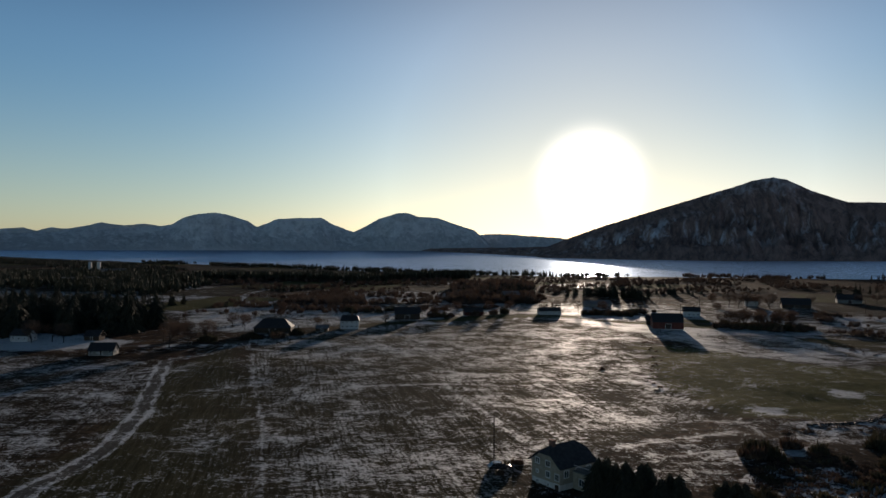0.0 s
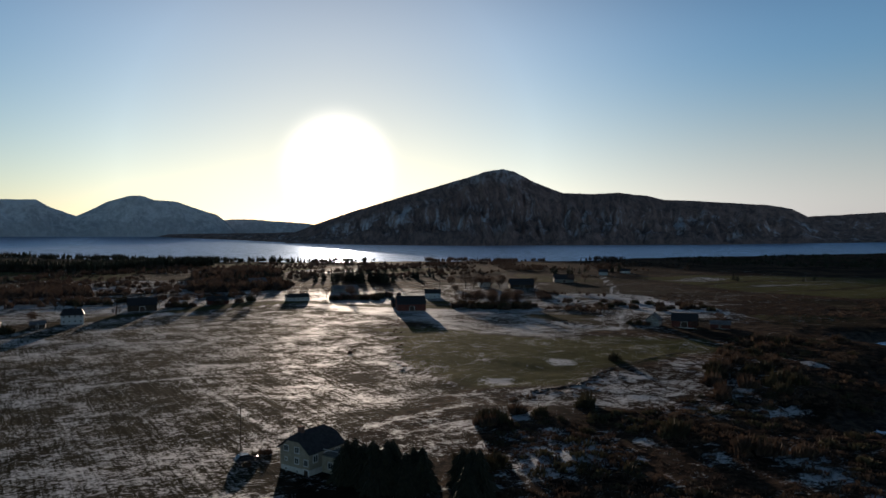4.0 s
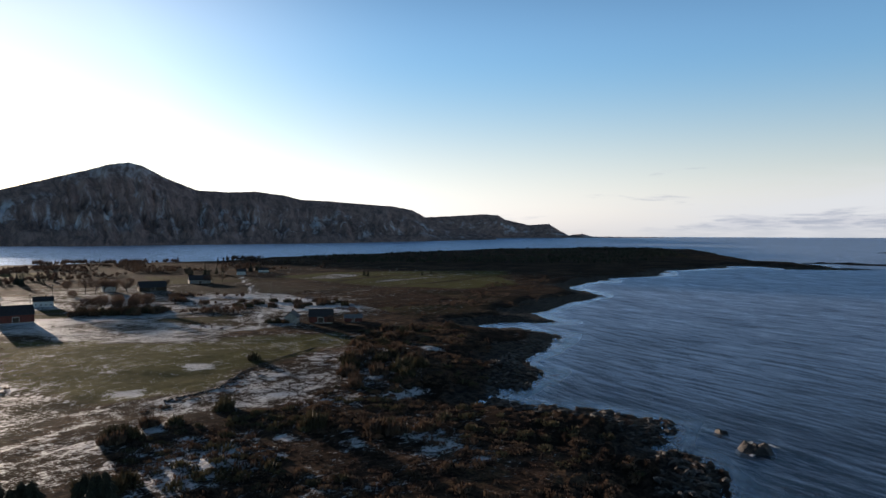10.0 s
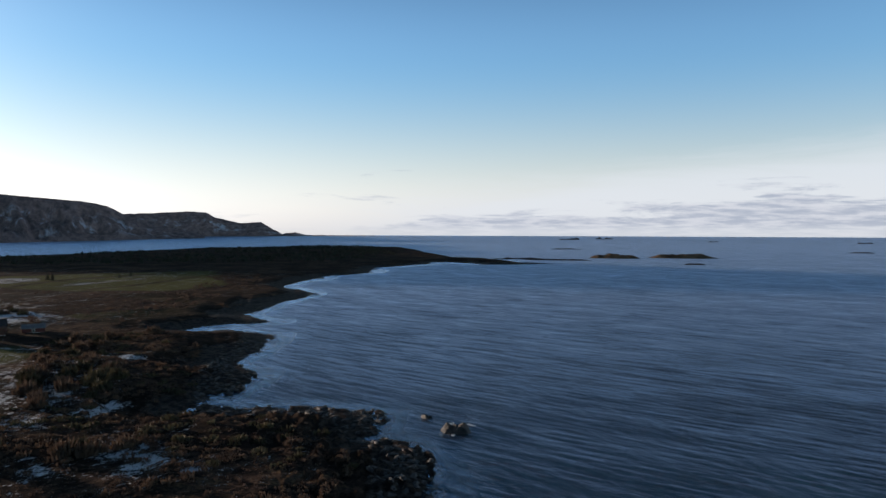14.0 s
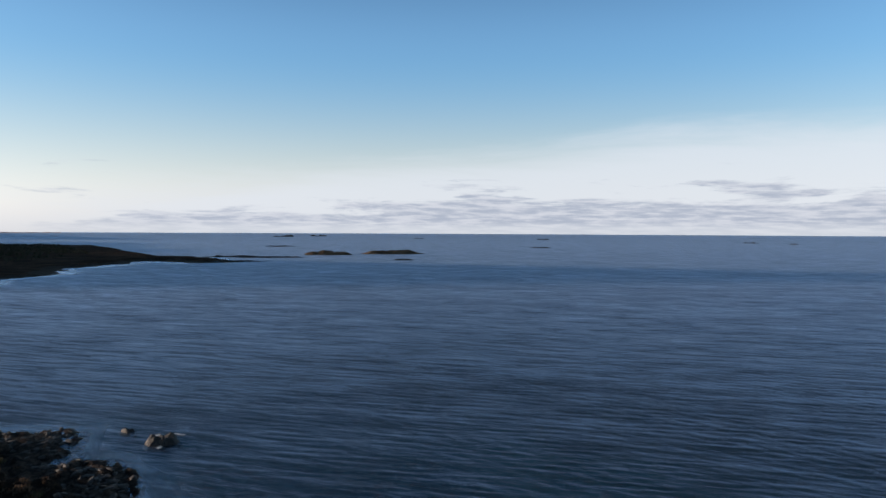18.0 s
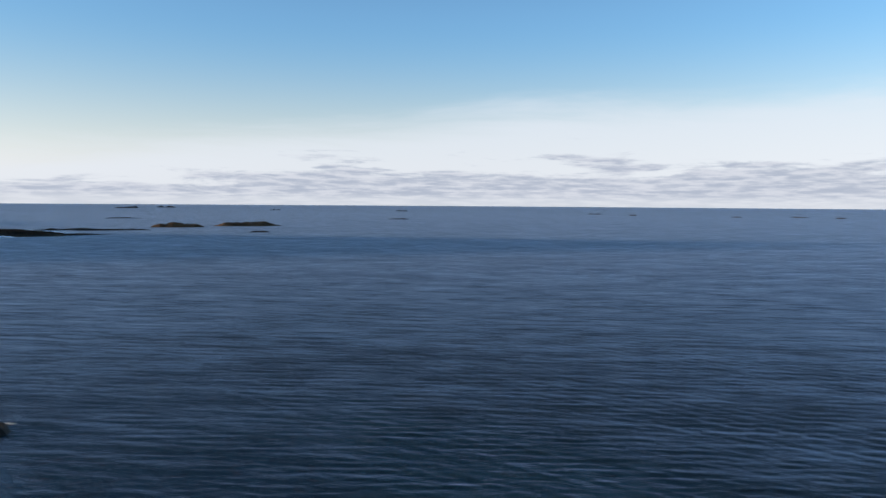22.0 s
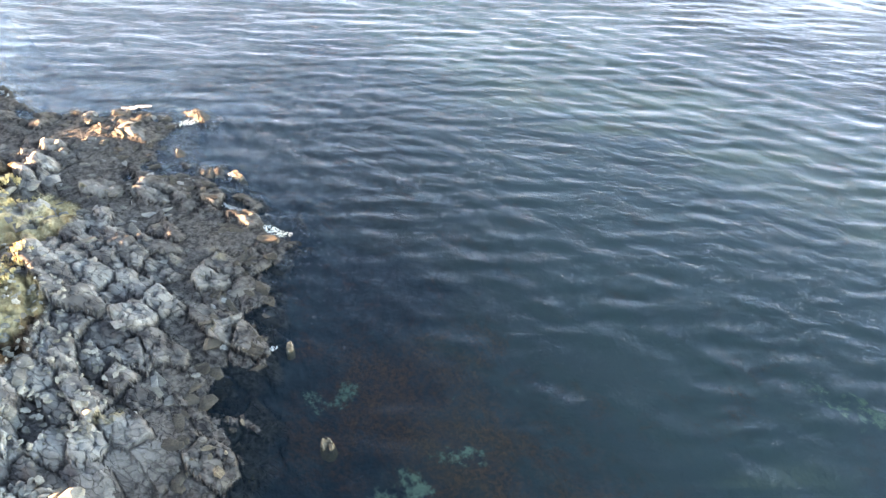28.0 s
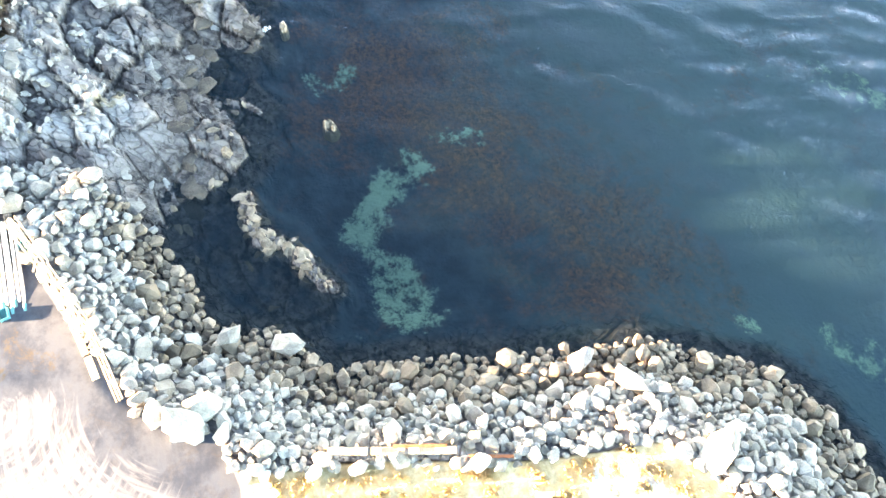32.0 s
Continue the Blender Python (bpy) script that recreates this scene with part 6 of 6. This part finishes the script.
islet("skerry", "dark weed-covered skerry awash in the bay", 154, 48, 20, 5.2, 3.6, 1.1, 401, M_SKERRY)
islet("skerry", "small rock breaking the surface", 162, 58, 60, 2.0, 1.2, 0.7, 402, M_SKERRY)
for x_, y_, t_, a_, b_, h_ in ((1330, 112, -88, 44, 13, 6), (1385, -3, -84, 58, 14, 6.5), (1092, -20, -80, 16, 4, 1.6), (1190, 196, -84, 60, 6, 1.6), (1215, 262, -70, 50, 7, 2), (1030, 215, -75, 46, 5, 1.4), (2016, 306, -81, 48, 9, 2.1), (3798, 564, -81, 76, 15, 14.8), (3941, 381, -84, 69, 13, 17.3), (3556, -146, -92, 34, 6, 9.4), (3420, -742, -102, 41, 8, 8.4), (1929, -412, -102, 34, 6, 2.1), (2815, -1478, -117, 37, 7, 4.0), (2599, -1536, -120, 19, 4, 2.8), (2251, -1763, -128, 22, 4, 2.4), (2240, -2024, -132, 36, 7, 2.8), (2055, -2045, -134, 23, 4, 2.5)):
    islet("islet", "low brown rock islet in the open sea" if abs(x_ - 1357) < 40 else "flat dark skerry in the open sea", x_, y_, t_, a_, b_, h_, int(abs(x_) + abs(y_)), M_MOOR if abs(x_ - 1357) < 40 else M_SKERRY, "islets")
for x_, y_, t_, a_, b_, h_, s_ in ((33, -0.7, 10, 0.9, 0.6, 0.7, 420), (32.4, 7.2, 40, 1.0, 0.5, 0.6, 421), (43.6, 1.0, 0, 0.6, 0.4, 0.4, 422), (72, 4.0, 30, 1.4, 0.7, 0.35, 425)):
    islet("rock", "wet brown rock standing in shallow water", x_, y_, t_, a_, b_, h_, s_, M_WETSTONE, "rocks in the shallows")


def foam(x, y, turn, a, b, seed, label="white foam of a wave breaking on rock"):
    rng_, m = random.Random(seed), Mesh()
    for _ in range(int(50 + 40 * a)):
        t, q = rng_.uniform(0, 6.283), rng_.random() ** 0.5
        drift = 0.45 * b * math.sin(3.1 * q * math.cos(t) + seed)
        cx_, cy_, r_ = math.cos(t) * a * q, math.sin(t) * b * q + drift, rng_.uniform(0.02, 0.10) * (1.25 - 0.7 * q)
        k = rng_.randint(5, 7)
        ring = [(cx_ + math.cos(6.283 * i / k) * r_ * rng_.uniform(0.5, 1.8), cy_ + math.sin(6.283 * i / k) * r_ * rng_.uniform(0.3, 1.0)) for i in range(k)]
        z0 = rng_.uniform(0.06, 0.12)
        m.loft([[(px, py, z0 - 0.08) for px, py in ring], [(px * 0.9 + cx_ * 0.1, py * 0.9 + cy_ * 0.1, z0 + 0.03) for px, py in ring]])
    ob = new("foam", m.data("foam", M_FOAM))
    ob.matrix_world = pose(x, y, 0, 0, 0, turn)
    return tagged(ob, label, "foam", kind="stuff")


for x_, y_, t_, a_, b_ in ((86.5, 9.3, -60, 2.6, 0.8), (60.5, 0.9, 60, 2.2, 0.6), (66, 5.0, 50, 2.5, 0.3), (72, 4.2, 30, 0.9, 0.4), (150, 47.5, 20, 1.6, 0.5), (158, 50, 20, 2.0, 0.7), (159, 46, 70, 1.4, 0.4), (44, 3.2, 90, 1.3, 0.3), (92, 16, 80, 2.0, 0.5), (100, 33, 30, 2.0, 0.4)):
    foam(x_, y_, t_, a_, b_, int(x_ * 7 + y_))

# ---- mole: riprap of quarried stone ----
def stone_meshes(count, seed, name, mat, points=13, flat=0.75):
    rng_, out = random.Random(seed), []
    for _ in range(count):
        bm = bmesh.new()
        for _ in range(points):
            v = Vector((rng_.gauss(0, 1), rng_.gauss(0, 1), rng_.gauss(0, 1))).normalized()
            bm.verts.new((v.x * rng_.uniform(0.85, 1.15), v.y * rng_.uniform(0.65, 0.95), v.z * flat * rng_.uniform(0.8, 1.1)))
        bmesh.ops.convex_hull(bm, input=bm.verts)
        for v in [v for v in bm.verts if not v.link_faces]:
            bm.verts.remove(v)
        bmesh.ops.recalc_face_normals(bm, faces=bm.faces)
        me = bpy.data.meshes.new(name)
        bm.to_mesh(me)
        bm.free()
        me.materials.append(mat)
        out.append(me)
    return out


DRY = stone_meshes(14, 501, "boulder", M_BOULDER, 25)
DAMP = stone_meshes(8, 502, "boulder", M_WETSTONE, 25)
riprap = thing("riprap", "bank of pale quarried boulders armouring the mole", "breakwater", pose(12, 0, 0))
TOP_LINE = [(-6, -19), (0, -18), (2, -17), (4.4, -14.8), (5, -13), (5, -9), (6, -4), (7, 0), (8, 4), (9, 9), (11.8, 10.2), (14, 14), (18, 16), (22, 18), (27, 20.5), (34, 24)]
BANK = [*MOLE, (30, 15), (34, 19), *TOP_LINE[::-1]]
rng = random.Random(503)
spots = []
grid = {}
for tries in range(70000):
    x, y = rng.uniform(-6, 36), rng.uniform(-29, 26)
    rad = rng.choice((0.24, 0.3, 0.36, 0.42, 0.48, 0.56, 0.7)) * rng.uniform(0.85, 1.15)
    cell_ = (int(x // 1.6), int(y // 1.6))
    near = [q for dx in (-1, 0, 1) for dy in (-1, 0, 1) for q in grid.get((cell_[0] + dx, cell_[1] + dy), ())]
    if all((x - a) ** 2 + (y - b) ** 2 > (0.57 * (rad + c)) ** 2 for a, b, c in near):
        grid.setdefault(cell_, []).append((x, y, rad))
        spots.append((x, y, rad))
arr = np.array(spots)
depth_in = inside([tuple(map(float, p)) for p in BANK], arr[:, 0], arr[:, 1])
shore_d = inside([tuple(map(float, p)) for p in COAST], arr[:, 0], arr[:, 1])
heights = z_at(arr[:, 0], arr[:, 1])
kerb_d = along([(8.7, 4.1), (7.8, 0.9), (6.7, -3.2), (5.5, -6.0)], arr[:, 0], arr[:, 1])
chosen = [(p, float(h), float(sd)) for p, h, d, sd, kd in zip(spots, heights, depth_in, shore_d, kerb_d) if d > -0.5 - 0.4 * (sd < 0.4) and kd > 0.42]
chosen.sort(key=lambda q: (q[0][0] - 9) ** 2 + (q[0][1] - 2) ** 2)
rest = {M_BOULDER: Mesh(), M_WETSTONE: Mesh()}
for i, ((x, y, rad), h, sd) in enumerate(chosen):
    damp = sd < 2.0 + rng.gauss(0, 0.9)
    data = rng.choice(DAMP if damp else DRY)
    m = pose(x - 12, y, max(h, -0.35) + rad * rng.uniform(0.1, 0.45), rng.uniform(-25, 25), rng.uniform(-25, 25), rng.uniform(0, 360)) @ Matrix.Diagonal((rad * 1.12, rad * 1.12, rad, 1))
    if i < 300:
        b = new("boulder", data)
        b.parent = riprap
        b.matrix_basis = m
    else:
        rest[data.materials[0]].add([m @ v.co for v in data.vertices], [tuple(p.vertices) for p in data.polygons])
for mat, bag in rest.items():
    tagged(part("rubble", bag, mat, riprap), kind="stuff")
for x, y, r_ in ((16.6, 5.5, 1.0), (2.6, -17.8, 1.25), (10.4, -12.6, 0.9), (18, 9.2, 0.9), (8.2, -15.0, 1.0), (13.2, 10.6, 1.1), (12.4, 12.0, 1.2)):
    b = new("boulder", DRY[int(x * 3) % 14])
    b.parent = riprap
    b.matrix_basis = pose(x - 12, y, float(z_at(x, y)[0]) + r_ * 0.45, 8, 12, x * 47) @ Matrix.Diagonal((r_ * 1.25, r_, r_ * 0.8, 1))

# ---- natural shore: slabs and loose stones on the point ----
def loose(name, label, spots_, seed, size, mats, lift=0.25, stretchy=1.4):
    rng_ = random.Random(seed)
    pool = stone_meshes(6, seed, name, mats[0], 17, 0.6)
    bag = Mesh()
    xs, ys = np.array([p[0] for p in spots_]), np.array([p[1] for p in spots_])
    for x, y, z in zip(xs, ys, z_at(xs, ys)):
        if z < -0.5:
            continue
        r_ = rng_.uniform(*size) ** 1.0
        me = rng_.choice(pool)
        m = pose(x, y, float(z) + r_ * lift * 0.5, rng_.uniform(-14, 14), rng_.uniform(-14, 14), 35 + rng_.gauss(0, 35)) @ Matrix.Diagonal((r_ * stretchy, r_, r_ * 0.75, 1))
        bag.add([m @ v.co for v in me.vertices], [tuple(p.vertices) for p in me.polygons])
    return tagged(new(name, bag.data(name, mats[0])), label, "stones", kind="stuff")


POINT_LAND = [(24, 16), (30, 11), (32, 7), (45, 4), (58, 1), (62, 2), (70, 9), (88, 9), (94, 30), (80, 44), (50, 40), (36, 30)]
loose("shore_stones", "pale loose stones and pebbles on the point", scatter([(36, 16), (44, 14), (50, 18), (60, 22), (66, 30), (50, 40), (36, 30)], 700, 511, (7, 0.46)), 512, (0.12, 0.36), (M_BOULDER,))
loose("rock_slabs", "grey bedded gneiss slabs on the point", scatter(POINT_LAND, 190, 513, (9, 0.46)), 514, (0.4, 1.3), (M_GNEISS,), -0.7, 1.5)
loose("wet_rocks", "dark wet rocks along the waterline", scatter([(26, 13), (30, 9), (33, 5), (45, 2), (58, -1), (64, 1), (72, 6), (88, 7), (93, 30), (86, 24), (74, 14), (62, 6), (46, 8), (34, 11)], 170, 515), 516, (0.3, 1.0), (M_SKERRY,), -0.4, 1.6)
loose("wet_rocks", "dark broken rocks in the shallow cove", [(a[0] + (b[0] - a[0]) * k / 26 + random.Random(k * 3).gauss(0, 0.55), a[1] + (b[1] - a[1]) * k / 26 + random.Random(k * 5 + 1).gauss(0, 0.45)) for a, b in zip(BAR, BAR[1:]) for k in range(26)] + scatter(SHELF, 60, 517), 518, (0.16, 0.5), (M_WETSTONE,), -0.3, 1.5)
loose("wet_rocks", "dark weedy rocks along the bay", scatter([(96, 32), (132, 46), (143, 62), (170, 70), (165, 90), (152, 116), (172, 116), (200, 128), (212, 146), (250, 155), (250, 170), (200, 150), (160, 125), (140, 110), (150, 80), (130, 60), (100, 44)], 900, 519), 520, (0.3, 1.1), (M_SKERRY,), -0.3, 2.0)
loose("stone_wall", "low tumbled stone wall along the field edge", [(x + random.Random(i).gauss(0, 0.35), y + random.Random(i + 99).gauss(0, 0.35)) for i, (x, y) in enumerate([(a[0] + (b[0] - a[0]) * k / 60, a[1] + (b[1] - a[1]) * k / 60) for a, b in (((84, 164), (101, 167)), ((101, 167), (122, 184)), ((122, 184), (166, 205))) for k in range(60)])], 521, (0.25, 0.55), (M_SKERRY,), 0.5, 1.3)

# straw grass on the mole and the point
def tufts(name, label, spots_, seed, size, mat):
    rng_, bag = random.Random(seed), Mesh()
    xs, ys = np.array([p[0] for p in spots_]), np.array([p[1] for p in spots_])
    for x, y, z in zip(xs, ys, z_at(xs, ys)):
        r_ = rng_.uniform(*size)
        bush_blades(bag, rng_, x, y, float(z) + 0.1, r_, r_ * 0.6, 12, 0.05)
    return tagged(new(name, bag.data(name, mat)), label, "grass", kind="stuff")


tufts("straw_grass", "dry yellow grass on top of the mole", scatter([(-8, -17), (0, -17), (3.6, -14.6), (4.4, -12.6), (4.4, -9), (5.4, -4), (6.4, 0), (7.4, 4), (8, 8), (4, 6), (1, -2), (-4, -10)], 420, 521), 522, (0.2, 0.42), M_STRAW)
tufts("straw_grass", "golden dry grass on the rocky point", scatter([(48, 26), (62, 22), (72, 24), (82, 34), (70, 42), (50, 38)], 1000, 523, (8, 0.5)), 524, (0.25, 0.55), M_STRAW)

# ---- clutter on the mole ----
def beam(parent, name, a, b, wide, high, mat, label=""):
    a, b = Vector(a), Vector(b)
    way, side = (b - a).normalized(), None
    side = way.cross(Vector((0, 0, 1))).normalized() * wide / 2
    up_ = Vector((0, 0, high))
    return part(name, Mesh().loft([[a - side, a + side, a + side + up_, a - side + up_], [b - side, b + side, b + side + up_, b - side + up_]]), mat, parent, label)


def timber_edge():
    e = thing("timber_kerb", "pale weathered timber baulks edging the mole", "kerb", pose(6, 0, 2.5))
    for (x0, y0), (x1, y1) in (((2.7, 4.1), (2.05, 1.9)), ((2.0, 1.7), (1.5, -0.2)), ((1.45, -0.4), (0.75, -3.1))):
        beam(e, "baulk", (x0, y0, 0.12), (x1, y1, 0.12), 0.42, 0.3, M_TIMBER)
        beam(e, "cleat", (x0 - 0.1, y0 - 0.35, 0.425), (x0 - 0.16, y0 - 0.6, 0.425), 0.3, 0.08, M_CONCRETE, "pale concrete cleat")
    beam(e, "pipe", (1.9, 0.4, 0.46), (1.1, -2.6, 0.46), 0.16, 0.16, M_RUST, "rusty red steel pipe")
    beam(e, "pipe", (0.2, -3.7, 0.25), (-0.5, -6.2, 0.25), 0.18, 0.16, M_RUST, "rusty red steel pipe")
    for k in range(5):
        x, y = 2.95 - 0.42 * k, 4.2 - 1.8 * k
        part("post", Mesh().rod((x, y, -0.6), (x, y, 0.62), 0.09, 0.08, 8), M_TIMBER, e)


timber_edge()


def fallen_fence():
    f = thing("fence", "broken pale wooden fence lying along the riprap", "fence", pose(20, 16.5, 2.6))
    line = [Vector((9.2, 4.9)), Vector((5.1, 2.9)), Vector((0.7, 0.7)), Vector((-1.7, -0.1)), Vector((-5.2, -1.2))]
    for k, (a, b) in enumerate(zip(line, line[1:])):
        across = Vector((-(b - a).y, (b - a).x)).normalized()
        for q in ((-0.45, -0.2, 0.05, 0.3) if k < 2 else (-0.12, 0.06, 0.24)):
            p0, p1 = a + across * q, b + across * (q + 0.08 * (-1) ** k)
            beam(f, "rail", (*p0, 0.30 + 0.05 * k), (*p1, 0.36 + 0.04 * k), 0.09, 0.07, M_TIMBER)
        for u in (0.1, 0.4, 0.7):
            p = a.lerp(b, u)
            part("post", Mesh().rod((p.x, p.y, -0.4), (p.x + 0.2, p.y + 0.12, 0.72), 0.06, 0.05, 6), M_TIMBER, f)
    rng_f = random.Random(77)
    for k in range(16):
        p = line[0].lerp(line[2], (k + 0.5) / 16)
        d = Vector((rng_f.uniform(-1.1, -0.5), rng_f.uniform(-0.9, 0.3)))
        beam(f, "plank", (p.x, p.y, 0.46 + 0.01 * k), (p.x + d.x, p.y + d.y, 0.5 + 0.01 * k), 0.12, 0.035, M_TIMBER)


fallen_fence()
for (x0, y0), (x1, y1) in (((20.4, 17.9), (18.45, 17.3)), ((18.25, 17.2), (16.7, 16.8))):
    b = thing("plank", "pale thick plank lying at the edge of the yard", "plank", pose(x0, y0, float(z_at(x0, y0)[0]) + 0.02), "planks in the yard")
    beam(b, "board", (0, 0, 0), (x1 - x0, y1 - y0, 0), 0.42, 0.12, M_TIMBER)


def pipe_bundle():
    p = thing("pipe_bundle", "bundle of white plastic pipes with teal ends", "pipes", pose(26.3, 22.0, float(z_at(26.3, 22.0)[0])))
    for k in range(8):
        y = -0.75 + 0.26 * k + 0.05 * (k % 3)
        a, b = Vector((-3.2 + 0.22 * (k % 3), y - 0.25, 0.12)), Vector((3.0 + 0.3 * (k % 2), y + 0.35, 0.12 + 0.02 * k))
        rod_ = part("pipe", Mesh().rod(a, b, 0.10, None, 10), M_TRIM, p)
        if k in (0, 2, 3, 5, 6):
            part("end_cap", Mesh().rod(a - (b - a).normalized() * 0.55, a, 0.15, None, 10), M_TEAL, rod_, "teal plastic end")


pipe_bundle()


def crate(x, y, turn, mat, label):
    c = thing("fish_crate", label, "crate", on_ground(x, y, turn), "crates in the yard")
    part("base", Mesh().box(-0.4, 0.4, -0.3, 0.3, 0.0, 0.04), mat, c)
    for x0, x1, y0, y1 in ((-0.4, 0.4, -0.3, -0.26), (-0.4, 0.4, 0.26, 0.3), (-0.4, -0.36, -0.26, 0.26), (0.36, 0.4, -0.26, 0.26)):
        part("side", Mesh().box(x0, x1, y0, y1, 0.042, 0.32), mat, c)


crate(27.4, 20.9, 30, M_TEAL, "teal plastic fish crate in the yard")
crate(22.6, 22.2, 12, M_TEAL, "teal plastic fish crate in the yard")
blocks = [(12.6, 12.6), (12.1, 11.7), (13.0, 12.0), (11.9, 12.4)]
for i, (x, y) in enumerate(blocks):
    b = thing("concrete_block", "pale concrete block at the foot of the riprap", "block", on_ground(x, y, 30 + 17 * i), "loose blocks")
    part("body", Mesh().loft([[(-0.36, -0.3, 0), (0.36, -0.3, 0), (0.36, 0.3, 0), (-0.36, 0.3, 0)], [(-0.33, -0.27, 0.42), (0.33, -0.27, 0.42), (0.33, 0.27, 0.42), (-0.33, 0.27, 0.42)]]), M_CONCRETE, b)
for i in range(6):
    k = thing("net_float", "black fishing float on the yard", "float", on_ground(12.2 + 0.35 * (i % 3), 10.9 + 0.4 * (i // 3), 40 * i), "black floats")
    part("shell", Mesh().rod((0, 0, 0.0), (0, 0, 0.12), 0.08, 0.17, 10).rod((0, 0, 0.12), (0, 0, 0.3), 0.17, 0.05, 10), M_BLACK, k)
